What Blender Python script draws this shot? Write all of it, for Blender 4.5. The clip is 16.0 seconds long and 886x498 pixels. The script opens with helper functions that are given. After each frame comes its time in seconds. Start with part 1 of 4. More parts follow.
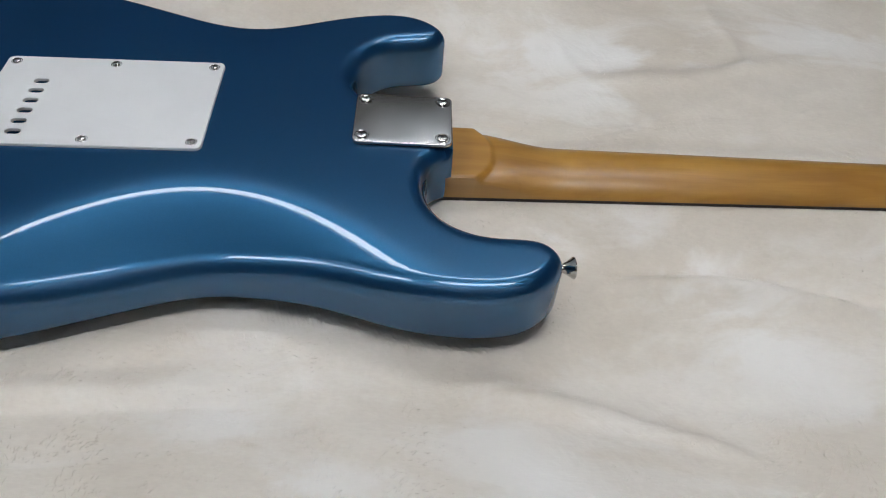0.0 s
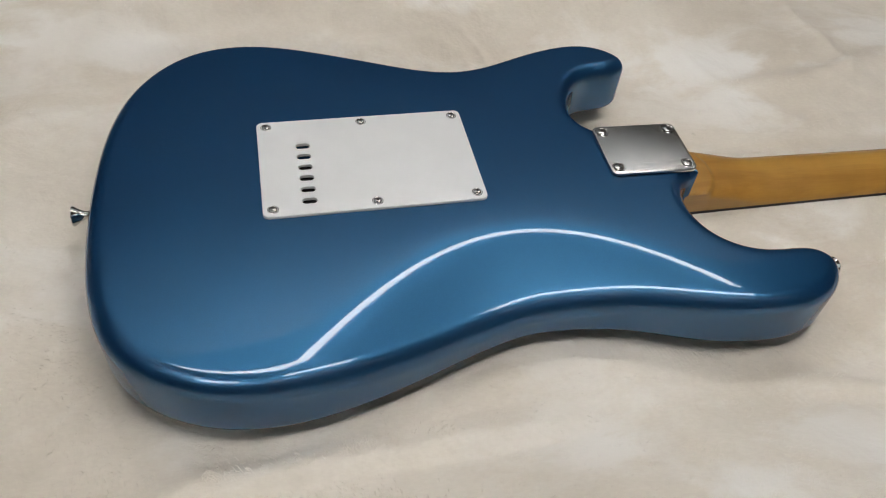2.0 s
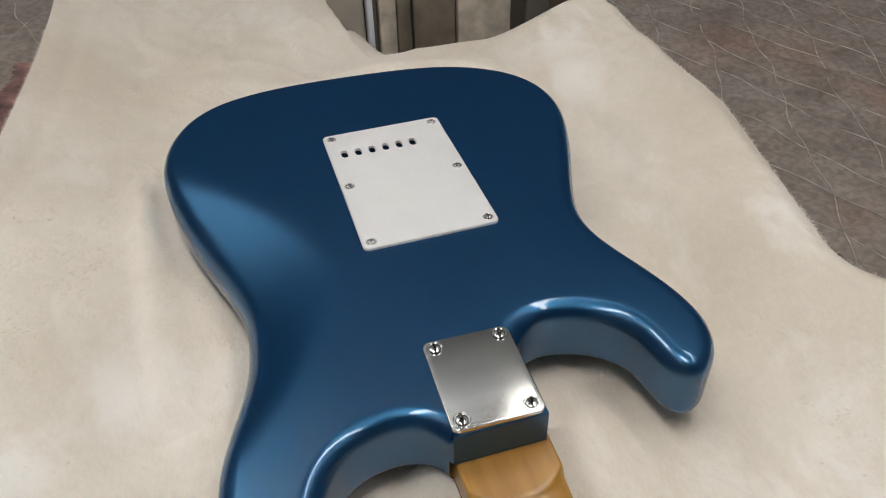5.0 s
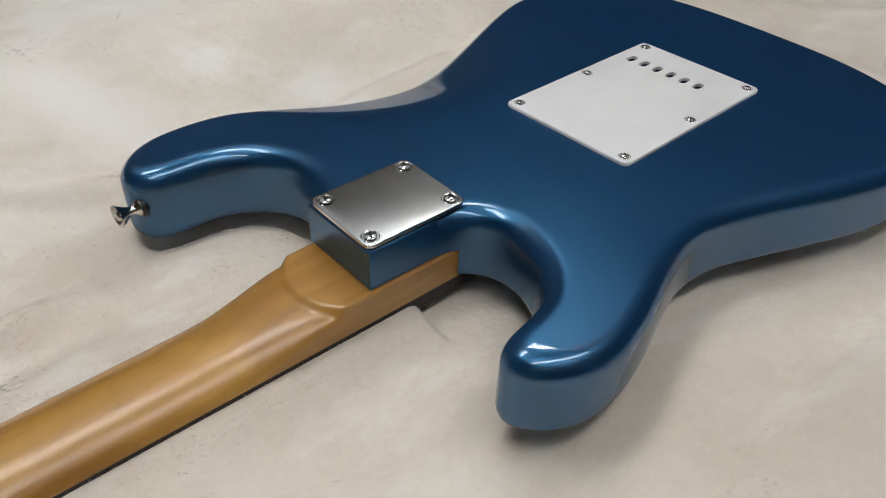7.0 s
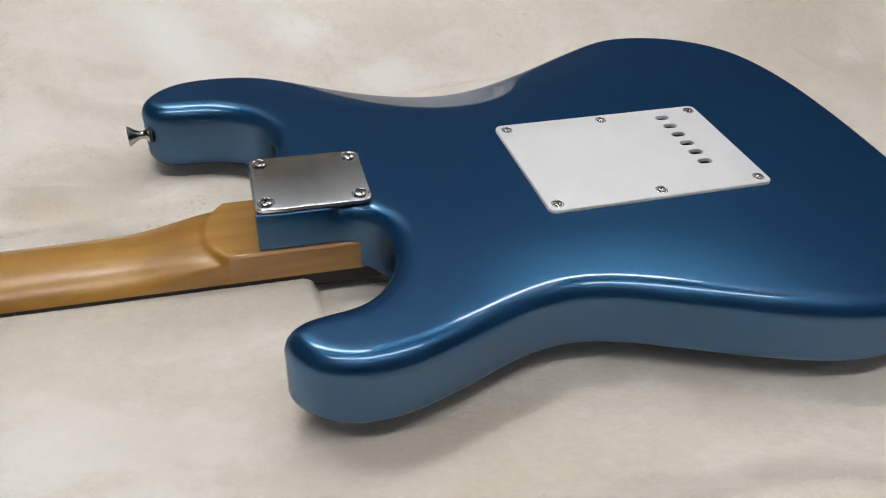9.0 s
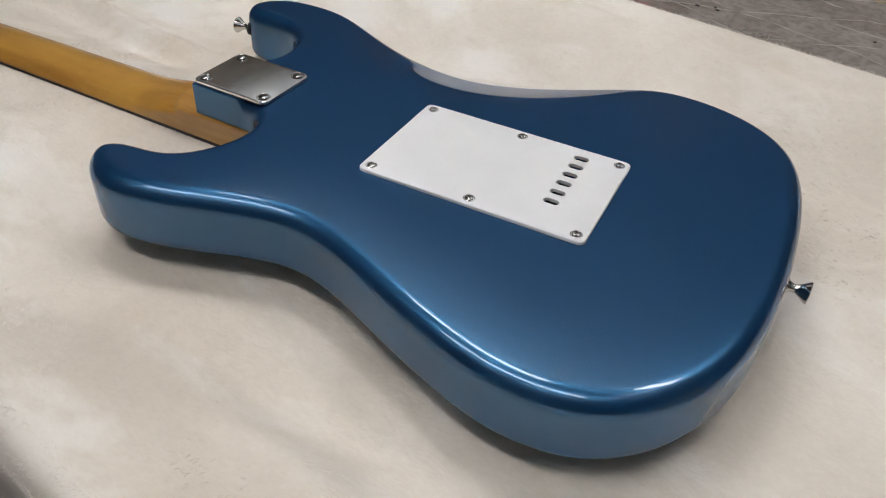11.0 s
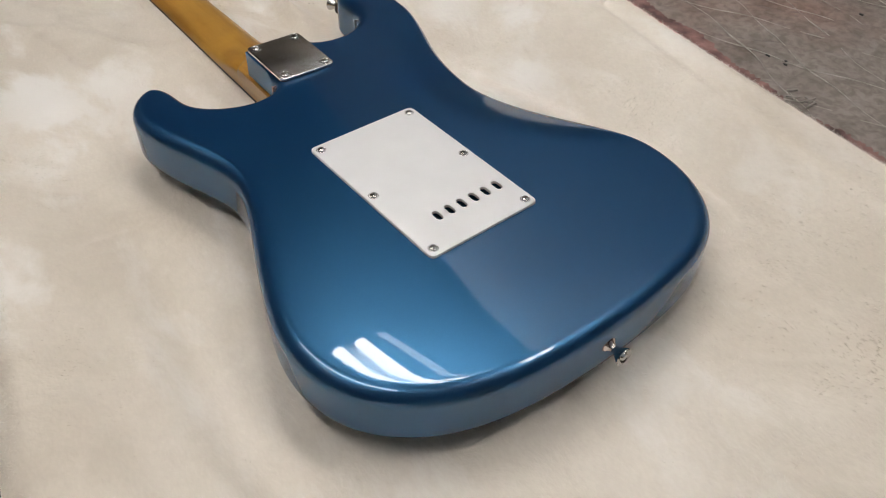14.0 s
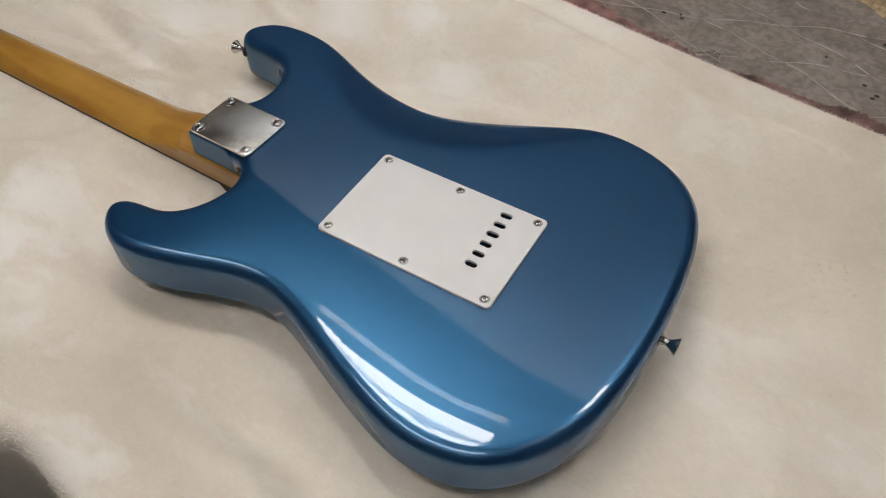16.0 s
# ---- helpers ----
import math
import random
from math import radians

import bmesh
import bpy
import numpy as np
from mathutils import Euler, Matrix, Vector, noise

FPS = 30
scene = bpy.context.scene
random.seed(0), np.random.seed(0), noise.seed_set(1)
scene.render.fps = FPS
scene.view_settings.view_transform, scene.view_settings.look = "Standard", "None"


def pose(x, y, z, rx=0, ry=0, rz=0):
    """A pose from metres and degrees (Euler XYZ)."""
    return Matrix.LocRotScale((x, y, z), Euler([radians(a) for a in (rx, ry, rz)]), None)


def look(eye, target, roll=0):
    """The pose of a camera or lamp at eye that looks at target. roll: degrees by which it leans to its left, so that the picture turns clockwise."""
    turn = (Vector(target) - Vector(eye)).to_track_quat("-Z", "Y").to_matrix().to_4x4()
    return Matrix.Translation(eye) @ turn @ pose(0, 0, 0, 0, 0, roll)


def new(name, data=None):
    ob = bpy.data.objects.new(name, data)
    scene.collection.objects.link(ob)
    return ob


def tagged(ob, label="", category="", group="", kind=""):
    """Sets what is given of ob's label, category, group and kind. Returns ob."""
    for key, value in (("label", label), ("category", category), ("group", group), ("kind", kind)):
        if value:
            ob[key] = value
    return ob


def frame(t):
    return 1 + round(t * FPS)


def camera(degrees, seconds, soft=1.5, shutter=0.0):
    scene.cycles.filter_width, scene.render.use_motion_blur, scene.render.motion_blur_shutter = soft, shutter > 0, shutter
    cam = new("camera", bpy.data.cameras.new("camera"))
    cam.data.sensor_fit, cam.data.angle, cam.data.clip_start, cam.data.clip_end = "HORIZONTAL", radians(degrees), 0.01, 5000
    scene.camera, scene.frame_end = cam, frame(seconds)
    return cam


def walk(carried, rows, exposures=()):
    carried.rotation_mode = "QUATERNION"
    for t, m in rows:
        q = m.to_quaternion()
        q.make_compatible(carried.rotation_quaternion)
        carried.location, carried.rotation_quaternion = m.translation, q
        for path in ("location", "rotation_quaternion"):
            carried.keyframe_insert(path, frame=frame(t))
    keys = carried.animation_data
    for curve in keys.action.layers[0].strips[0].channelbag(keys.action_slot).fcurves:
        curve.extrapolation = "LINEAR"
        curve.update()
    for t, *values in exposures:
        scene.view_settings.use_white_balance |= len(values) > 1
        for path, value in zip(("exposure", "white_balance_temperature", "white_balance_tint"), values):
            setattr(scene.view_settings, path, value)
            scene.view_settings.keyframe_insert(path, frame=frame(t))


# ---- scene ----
cam = camera(59.66, 16.0, soft=1.15)
PATH = [
    (0, (0.2016, -0.4119, 0.3705), (0.2510, 0.2768, -0.3529), 4.79),
    (0.2, (0.1802, -0.4162, 0.3773), (0.2303, 0.2688, -0.3300), 4.19),
    (0.5, (0.1345, -0.4144, 0.3859), (0.2194, 0.2790, -0.3297), 5.14),
    (1, (0.0619, -0.4039, 0.4048), (0.1892, 0.2804, -0.3131), 5.72),
    (1.2, (0.0372, -0.3984, 0.4124), (0.1730, 0.2918, -0.3300), 5.33),
    (1.5, (-0.0106, -0.3957, 0.4075), (0.1509, 0.2744, -0.3171), 6.13),
    (2, (-0.0544, -0.3899, 0.4086), (0.1326, 0.2638, -0.3247), 6.63),
    (2.5, (-0.0374, -0.3788, 0.4151), (0.1309, 0.2643, -0.3320), 6.66),
    (2.7, (-0.0096, -0.3665, 0.4096), (0.1207, 0.2671, -0.3300), 6.35),
    (3, (0.0676, -0.3375, 0.3753), (0.1011, 0.3123, -0.3841), 6.08),
    (3.2, (0.1432, -0.3332, 0.3682), (0.0764, 0.2554, -0.3300), 4.45),
    (3.5, (0.2278, -0.3331, 0.4011), (0.0148, 0.2747, -0.3639), 2.15),
    (3.7, (0.2707, -0.3283, 0.4078), (-0.0189, 0.2740, -0.3300), -0.49),
    (3.9, (0.2987, -0.3116, 0.4049), (-0.0270, 0.2965, -0.3300), -1.70),
    (4, (0.3062, -0.3042, 0.4012), (-0.0323, 0.3039, -0.3169), -1.18),
    (4.2, (0.3543, -0.2645, 0.4072), (-0.1081, 0.3272, -0.3300), -2.55),
    (6.3, (0.4912, 0.1462, 0.3133), (-0.1590, -0.2610, -0.3282), 2.32),
    (6.5, (0.4654, 0.1832, 0.3063), (-0.1466, -0.2946, -0.3239), 1.82),
    (6.8, (0.4247, 0.2311, 0.2965), (-0.1343, -0.2998, -0.3300), 2.37),
    (7, (0.3996, 0.2589, 0.2928), (-0.1320, -0.3103, -0.3344), 2.34),
    (7.5, (0.3720, 0.2954, 0.3020), (-0.0987, -0.3230, -0.3273), 1.77),
    (7.7, (0.3636, 0.3021, 0.3043), (-0.0765, -0.3295, -0.3300), 2.77),
    (8, (0.3601, 0.2960, 0.2950), (-0.0824, -0.3378, -0.3394), 3.24),
    (8.2, (0.3405, 0.3109, 0.2993), (-0.0798, -0.3380, -0.3350), 3.43),
    (10.3, (0.0139, 0.3865, 0.3173), (0.1554, -0.3745, -0.3158), 4.68),
    (10.5, (-0.0345, 0.3853, 0.3189), (0.1643, -0.3567, -0.3214), 4.30),
    (11, (-0.1480, 0.3896, 0.3218), (0.1855, -0.3108, -0.3092), 3.98),
    (11.5, (-0.2235, 0.3711, 0.3241), (0.2149, -0.2756, -0.3001), 3.90),
    (12, (-0.2695, 0.3424, 0.3275), (0.2403, -0.2523, -0.2942), 3.91),
    (12.5, (-0.3098, 0.3159, 0.3368), (0.2444, -0.2284, -0.2930), 3.81),
    (13, (-0.3381, 0.2917, 0.3523), (0.2384, -0.2124, -0.2908), 3.65),
    (13.2, (-0.3487, 0.2797, 0.3594), (0.2754, -0.2405, -0.3300), 3.12),
    (13.5, (-0.3555, 0.2725, 0.3781), (0.2188, -0.1987, -0.2913), 2.76),
    (14, (-0.3487, 0.2759, 0.4048), (0.2065, -0.1886, -0.2852), 2.28),
    (14.5, (-0.3254, 0.2828, 0.4332), (0.1917, -0.1878, -0.2817), 1.18),
    (15, (-0.2947, 0.2999, 0.4669), (0.1723, -0.1919, -0.2680), 0.56),
    (15.5, (-0.2560, 0.3170, 0.4799), (0.1506, -0.2059, -0.2693), 0.14),
    (16, (-0.2092, 0.3345, 0.4862), (0.1305, -0.2181, -0.2749), 0.15),
]
walk(cam, [(t, look(eye, target, roll)) for t, eye, target, roll in PATH],
     [(0, -0.28, 6050, 10), (2, -0.27, 6550, 10), (3.5, -0.24, 6800, 10), (4, -0.1, 6750, 10), (6.5, -0.2, 6500, 10), (7.5, -0.14, 6350, 10), (11, -0.05, 6400, 12), (14, -0.07, 6700, 12), (16, -0.28, 6800, 12)])


# ---- light ----
world = bpy.data.worlds.new("room_air")
scene.world = world
world.use_nodes = True
world.node_tree.nodes["Background"].inputs[0].default_value = (0.9, 0.95, 1.0, 1)
world.node_tree.nodes["Background"].inputs[1].default_value = 0.05
BRIGHT, AGED, ADDED_COVE, DIM = 22.0, 18.0, 60.0, 5.0   # strength of the lamps; the third is for the unseen added tubes


# ---- materials ----
def material(name):
    m = bpy.data.materials.new(name)
    m.use_nodes = True
    return m, m.node_tree, m.node_tree.nodes["Principled BSDF"]


def node(tree, kind, **values):
    n = tree.nodes.new(kind)
    for key, value in values.items():
        n.inputs[key.replace("_", " ")].default_value = value
    return n


def noise_ramp(tree, scale, detail, stops, vector=None, distortion=0.0):
    """A noise through a colour ramp; stops are (position, colour)."""
    n = node(tree, "ShaderNodeTexNoise", Scale=scale, Detail=detail, Distortion=distortion)
    if vector:
        tree.links.new(vector, n.inputs["Vector"])
    ramp = tree.nodes.new("ShaderNodeValToRGB")
    ramp.color_ramp.elements[0].position, ramp.color_ramp.elements[0].color = stops[0][0], (*stops[0][1], 1)
    ramp.color_ramp.elements[1].position, ramp.color_ramp.elements[1].color = stops[1][0], (*stops[1][1], 1)
    tree.links.new(n.outputs["Fac"], ramp.inputs["Fac"])
    return n, ramp


def object_space(tree, scale=(1, 1, 1)):
    co = tree.nodes.new("ShaderNodeTexCoord")
    mp = tree.nodes.new("ShaderNodeMapping")
    mp.inputs["Scale"].default_value = scale
    tree.links.new(co.outputs["Object"], mp.inputs["Vector"])
    return mp.outputs["Vector"]


def bump(tree, bsdf, height, strength, distance):
    b = node(tree, "ShaderNodeBump", Strength=strength, Distance=distance)
    tree.links.new(height, b.inputs["Height"])
    tree.links.new(b.outputs["Normal"], bsdf.inputs["Normal"])
    return b


def plain(name, color, rough, metal=0.0, coat=0.0, vary=0.08, scale=60.0, relief=0.0):
    m, tree, bsdf = material(name)
    lo = tuple(c * (1 - vary) for c in color)
    hi = tuple(min(1, c * (1 + vary)) for c in color)
    n, ramp = noise_ramp(tree, scale, 5, ((0.3, lo), (0.7, hi)), object_space(tree))
    tree.links.new(ramp.outputs["Color"], bsdf.inputs["Base Color"])
    bsdf.inputs["Roughness"].default_value, bsdf.inputs["Metallic"].default_value = rough, metal
    bsdf.inputs["Coat Weight"].default_value, bsdf.inputs["Coat Roughness"].default_value = coat, 0.04
    if relief:
        bump(tree, bsdf, n.outputs["Fac"], 0.5, relief)
    return m


def blue_paint():
    """Metallic flake under clear lacquer: a broad tinted gloss, a little diffuse pigment, and a sharp clear coat over both."""
    m = bpy.data.materials.new("metallic_blue_lacquer")
    m.use_nodes = True
    tree = m.node_tree
    tree.nodes.clear()
    v = object_space(tree)
    n, ramp = noise_ramp(tree, 5.0, 3, ((0.3, (0.031, 0.118, 0.226)), (0.7, (0.036, 0.130, 0.246))), v)
    flake, fr = noise_ramp(tree, 2600.0, 1, ((0.35, (0.88, 0.88, 0.88)), (0.7, (1.14, 1.14, 1.14))), v)
    mix = tree.nodes.new("ShaderNodeMix")
    mix.data_type, mix.blend_type = "RGBA", "MULTIPLY"
    mix.inputs["Factor"].default_value = 1.0
    tree.links.new(ramp.outputs["Color"], mix.inputs["A"])
    tree.links.new(fr.outputs["Color"], mix.inputs["B"])
    metal = tree.nodes.new("ShaderNodeBsdfAnisotropic")
    metal.distribution = "BECKMANN"
    metal.inputs["Roughness"].default_value = 0.35
    tree.links.new(mix.outputs["Result"], metal.inputs["Color"])
    pigment = tree.nodes.new("ShaderNodeBsdfDiffuse")
    pigment.inputs["Color"].default_value = (0.014, 0.072, 0.200, 1)
    base = tree.nodes.new("ShaderNodeMixShader")
    base.inputs[0].default_value = 0.38
    tree.links.new(metal.outputs[0], base.inputs[1])
    tree.links.new(pigment.outputs[0], base.inputs[2])
    # faint polishing waves in the lacquer
    wave, wr = noise_ramp(tree, 14.0, 2, ((0.3, (0, 0, 0)), (0.7, (1, 1, 1))), v)
    relief = node(tree, "ShaderNodeBump", Strength=0.03, Distance=0.002)
    tree.links.new(wave.outputs["Fac"], relief.inputs["Height"])
    clear = tree.nodes.new("ShaderNodeBsdfAnisotropic")
    clear.inputs["Roughness"].default_value = 0.02
    clear.inputs["Color"].default_value = (0.95, 0.97, 1.0, 1)
    tree.links.new(relief.outputs["Normal"], clear.inputs["Normal"])
    gloss = node(tree, "ShaderNodeFresnel", IOR=1.5)
    coat = tree.nodes.new("ShaderNodeMixShader")
    tree.links.new(gloss.outputs[0], coat.inputs[0])
    tree.links.new(base.outputs[0], coat.inputs[1])
    tree.links.new(clear.outputs[0], coat.inputs[2])
    out = tree.nodes.new("ShaderNodeOutputMaterial")
    tree.links.new(coat.outputs[0], out.inputs["Surface"])
    return m


def maple():
    m, tree, bsdf = material("amber_maple")
    # slow cloudy change of tone, faint long grain, and a few soft cross bands
    v = object_space(tree, (5.0, 22.0, 22.0))
    n, ramp = noise_ramp(tree, 2.2, 4, ((0.28, (0.352, 0.162, 0.021)), (0.72, (0.522, 0.283, 0.050))), v, 0.8)
    v2 = object_space(tree, (8.0, 520.0, 520.0))
    n2, r2 = noise_ramp(tree, 2.0, 4, ((0.35, (0.88, 0.86, 0.83)), (0.6, (1, 1, 1))), v2)
    mix = tree.nodes.new("ShaderNodeMix")
    mix.data_type, mix.blend_type = "RGBA", "MULTIPLY"
    mix.inputs["Factor"].default_value = 0.40
    tree.links.new(ramp.outputs["Color"], mix.inputs["A"])
    tree.links.new(r2.outputs["Color"], mix.inputs["B"])
    v3 = object_space(tree, (38.0, 9.0, 9.0))
    n3, r3 = noise_ramp(tree, 1.0, 3, ((0.35, (0.90, 0.86, 0.80)), (0.65, (1.04, 1.02, 1.0))), v3, 0.5)
    bands = tree.nodes.new("ShaderNodeMix")
    bands.data_type, bands.blend_type = "RGBA", "MULTIPLY"
    bands.inputs["Factor"].default_value = 0.6
    tree.links.new(mix.outputs["Result"], bands.inputs["A"])
    tree.links.new(r3.outputs["Color"], bands.inputs["B"])
    tree.links.new(bands.outputs["Result"], bsdf.inputs["Base Color"])
    bsdf.inputs["Roughness"].default_value = 0.42
    bsdf.inputs["Coat Weight"].default_value, bsdf.inputs["Coat Roughness"].default_value = 0.9, 0.27
    bump(tree, bsdf, n2.outputs["Fac"], 0.05, 0.0003)
    return m


def fleece_cloth():
    """Brushed cream fleece: pale wisps where the nap lies one way, beige where it lies the other, and fine fibres."""
    m, tree, bsdf = material("cream_fleece")
    v = object_space(tree)
    warp = node(tree, "ShaderNodeTexNoise", Scale=3.2, Detail=3.0)
    tree.links.new(v, warp.inputs["Vector"])
    shift = tree.nodes.new("ShaderNodeVectorMath")
    shift.operation = "MULTIPLY_ADD"
    shift.inputs[1].default_value, shift.inputs[2].default_value = (0.16, 0.16, 0.0), (0.0, 0.0, 0.0)
    tree.links.new(warp.outputs["Color"], shift.inputs[0])
    tree.links.new(v, shift.inputs[2])
    nap, ramp = noise_ramp(tree, 5.5, 7, ((0.33, (0.690, 0.615, 0.520)), (0.69, (0.875, 0.815, 0.730))), shift.outputs[0], 0.2)
    tree.links.new(shift.outputs[0], nap.inputs["Vector"])
    # fibres, drawn out along the nap
    mp = tree.nodes.new("ShaderNodeMapping")
    mp.inputs["Rotation"].default_value, mp.inputs["Scale"].default_value = (0, 0, 0.6), (240.0, 480.0, 300.0)
    tree.links.new(v, mp.inputs["Vector"])
    fibre, r2 = noise_ramp(tree, 1.0, 4, ((0.3, (0.945, 0.94, 0.935)), (0.7, (1.0, 1.0, 1.0))), mp.outputs["Vector"], 0.4)
    mix = tree.nodes.new("ShaderNodeMix")
    mix.data_type, mix.blend_type = "RGBA", "MULTIPLY"
    mix.inputs["Factor"].default_value = 1.0
    tree.links.new(ramp.outputs["Color"], mix.inputs["A"])
    tree.links.new(r2.outputs["Color"], mix.inputs["B"])
    # fuzz: small soft tufts
    tuft, tr = noise_ramp(tree, 95.0, 5, ((0.34, (0.90, 0.89, 0.88)), (0.62, (1.03, 1.03, 1.03))), v, 0.4)
    fuzzy = tree.nodes.new("ShaderNodeMix")
    fuzzy.data_type, fuzzy.blend_type = "RGBA", "MULTIPLY"
    fuzzy.inputs["Factor"].default_value = 0.22
    tree.links.new(mix.outputs["Result"], fuzzy.inputs["A"])
    tree.links.new(tr.outputs["Color"], fuzzy.inputs["B"])
    # pale brushed-up wisps, most of them where the nap has been stroked
    drawn = tree.nodes.new("ShaderNodeMapping")
    drawn.inputs["Rotation"].default_value, drawn.inputs["Scale"].default_value = (0, 0, 0.25), (6.0, 13.0, 8.0)
    tree.links.new(shift.outputs[0], drawn.inputs["Vector"])
    wisp, wr = noise_ramp(tree, 1.0, 8, ((0.52, (0, 0, 0)), (0.61, (1, 1, 1))), drawn.outputs["Vector"], 0.25)
    wisp.inputs["Roughness"].default_value = 0.60
    lie_of = tree.nodes.new("ShaderNodeAttribute")
    lie_of.attribute_name = "brushed"
    raised = tree.nodes.new("ShaderNodeMath")
    raised.operation = "MULTIPLY_ADD"
    raised.inputs[1].default_value = 0.15
    tree.links.new(lie_of.outputs["Fac"], raised.inputs[0])
    tree.links.new(wisp.outputs["Fac"], raised.inputs[2])
    tree.links.new(raised.outputs[0], wr.inputs["Fac"])
    where = node(tree, "ShaderNodeMapRange")
    where.inputs["To Min"].default_value, where.inputs["To Max"].default_value = 0.30, 0.95
    tree.links.new(lie_of.outputs["Fac"], where.inputs["Value"])
    amount = tree.nodes.new("ShaderNodeMath")
    amount.operation = "MULTIPLY"
    tree.links.new(wr.outputs["Color"], amount.inputs[0])
    tree.links.new(where.outputs["Result"], amount.inputs[1])
    pale = tree.nodes.new("ShaderNodeMix")
    pale.data_type = "RGBA"
    pale.inputs["B"].default_value = (0.95, 0.93, 0.90, 1)
    tree.links.new(amount.outputs[0], pale.inputs["Factor"])
    tree.links.new(fuzzy.outputs["Result"], pale.inputs["A"])
    tree.links.new(pale.outputs["Result"], bsdf.inputs["Base Color"])
    bsdf.inputs["Roughness"].default_value = 0.70
    bsdf.inputs["Specular IOR Level"].default_value = 0.6
    bsdf.inputs["Sheen Weight"].default_value, bsdf.inputs["Sheen Roughness"].default_value = 1.0, 0.45
    bsdf.inputs["Sheen Tint"].default_value = (1.0, 0.95, 0.88, 1)
    b1 = bump(tree, bsdf, fibre.outputs["Fac"], 0.2, 0.0010)
    lie = node(tree, "ShaderNodeTexNoise", Scale=24.0, Detail=7.0, Distortion=0.5)
    tree.links.new(shift.outputs[0], lie.inputs["Vector"])
    b2 = node(tree, "ShaderNodeBump", Strength=0.38, Distance=0.006)
    tree.links.new(lie.outputs["Fac"], b2.inputs["Height"])
    tree.links.new(b2.outputs["Normal"], b1.inputs["Normal"])
    b3 = node(tree, "ShaderNodeBump", Strength=0.22, Distance=0.02)
    tree.links.new(nap.outputs["Fac"], b3.inputs["Height"])
    tree.links.new(b3.outputs["Normal"], b2.inputs["Normal"])
    return m


def steel_plate():
    """Satin steel with cloudy polishing streaks across it."""
    m, tree, bsdf = material("brushed_steel_plate")
    mp = tree.nodes.new("ShaderNodeMapping")
    co = tree.nodes.new("ShaderNodeTexCoord")
    mp.inputs["Rotation"].default_value, mp.inputs["Scale"].default_value = (0, 0, -0.45), (60.0, 11.0, 30.0)
    tree.links.new(co.outputs["Object"], mp.inputs["Vector"])
    cloud, ramp = noise_ramp(tree, 1.0, 1.5, ((0.3, (0.74, 0.74, 0.73)), (0.7, (0.92, 0.91, 0.89))), mp.outputs["Vector"], 0.5)
    tree.links.new(ramp.outputs["Color"], bsdf.inputs["Base Color"])
    gloss = node(tree, "ShaderNodeMapRange")
    gloss.inputs["To Min"].default_value, gloss.inputs["To Max"].default_value = 0.18, 0.30
    tree.links.new(cloud.outputs["Fac"], gloss.inputs["Value"])
    tree.links.new(gloss.outputs["Result"], bsdf.inputs["Roughness"])
    bsdf.inputs["Metallic"].default_value = 1.0
    bump(tree, bsdf, cloud.outputs["Fac"], 0.22, 0.0010)
    return m


def quilted_cloth():
    """Worn grey-brown quilted cloth: rubbed patches, fine dirt and creases."""
    m, tree, bsdf = material("grey_quilted_cloth")
    v = object_space(tree)
    n, ramp = noise_ramp(tree, 16.0, 8, ((0.30, (0.150, 0.125, 0.110)), (0.72, (0.300, 0.268, 0.246))), v, 0.4)
    n.inputs["Roughness"].default_value = 0.66
    n2, r2 = noise_ramp(tree, 130.0, 6, ((0.36, (0.62, 0.58, 0.55)), (0.60, (1.06, 1.05, 1.04))), v, 0.3)
    dirt = tree.nodes.new("ShaderNodeMix")
    dirt.data_type, dirt.blend_type = "RGBA", "MULTIPLY"
    dirt.inputs["Factor"].default_value = 0.75
    tree.links.new(ramp.outputs["Color"], dirt.inputs["A"])
    tree.links.new(r2.outputs["Color"], dirt.inputs["B"])
    n3, r3 = noise_ramp(tree, 7.0, 4, ((0.50, (1, 1, 1)), (0.72, (1.10, 0.86, 0.80))), v)
    tint = tree.nodes.new("ShaderNodeMix")
    tint.data_type, tint.blend_type = "RGBA", "MULTIPLY"
    tint.inputs["Factor"].default_value = 1.0
    tree.links.new(dirt.outputs["Result"], tint.inputs["A"])
    tree.links.new(r3.outputs["Color"], tint.inputs["B"])
    tree.links.new(tint.outputs["Result"], bsdf.inputs["Base Color"])
    bsdf.inputs["Roughness"].default_value = 0.62
    b1 = bump(tree, bsdf, n2.outputs["Fac"], 0.45, 0.0012)
    b2 = node(tree, "ShaderNodeBump", Strength=0.6, Distance=0.006)
    tree.links.new(n.outputs["Fac"], b2.inputs["Height"])
    tree.links.new(b2.outputs["Normal"], b1.inputs["Normal"])
    return m


BLUE = blue_paint()
MAPLE = maple()
FLEECE = fleece_cloth()
CHROME = plain("chrome", (0.62, 0.62, 0.61), 0.10, 1.0, vary=0.05, scale=30)
NICKEL = plain("worn_nickel", (0.56, 0.55, 0.53), 0.08, 1.0, vary=0.1, scale=300)
STEEL = steel_plate()
PLASTIC = plain("white_plastic", (0.78, 0.79, 0.80), 0.35, vary=0.02, scale=40)
BLACK = plain("black_plastic", (0.012, 0.012, 0.012), 0.5)
# near-black that stands in for shade in the cover's slots and screw recesses
RECESS_SHADE = plain("near_black_recess_shade", (0.012, 0.011, 0.010), 0.9)
ROSEWOOD = plain("dark_rosewood", (0.014, 0.008, 0.006), 0.6, vary=0.3, scale=200)
MAT = quilted_cloth()
STITCH = plain("pale_stitching", (0.36, 0.33, 0.30), 0.7, vary=0.45, scale=70)
RED = plain("faded_red_cloth", (0.185, 0.100, 0.092), 0.85, vary=0.75, scale=55, relief=0.003)
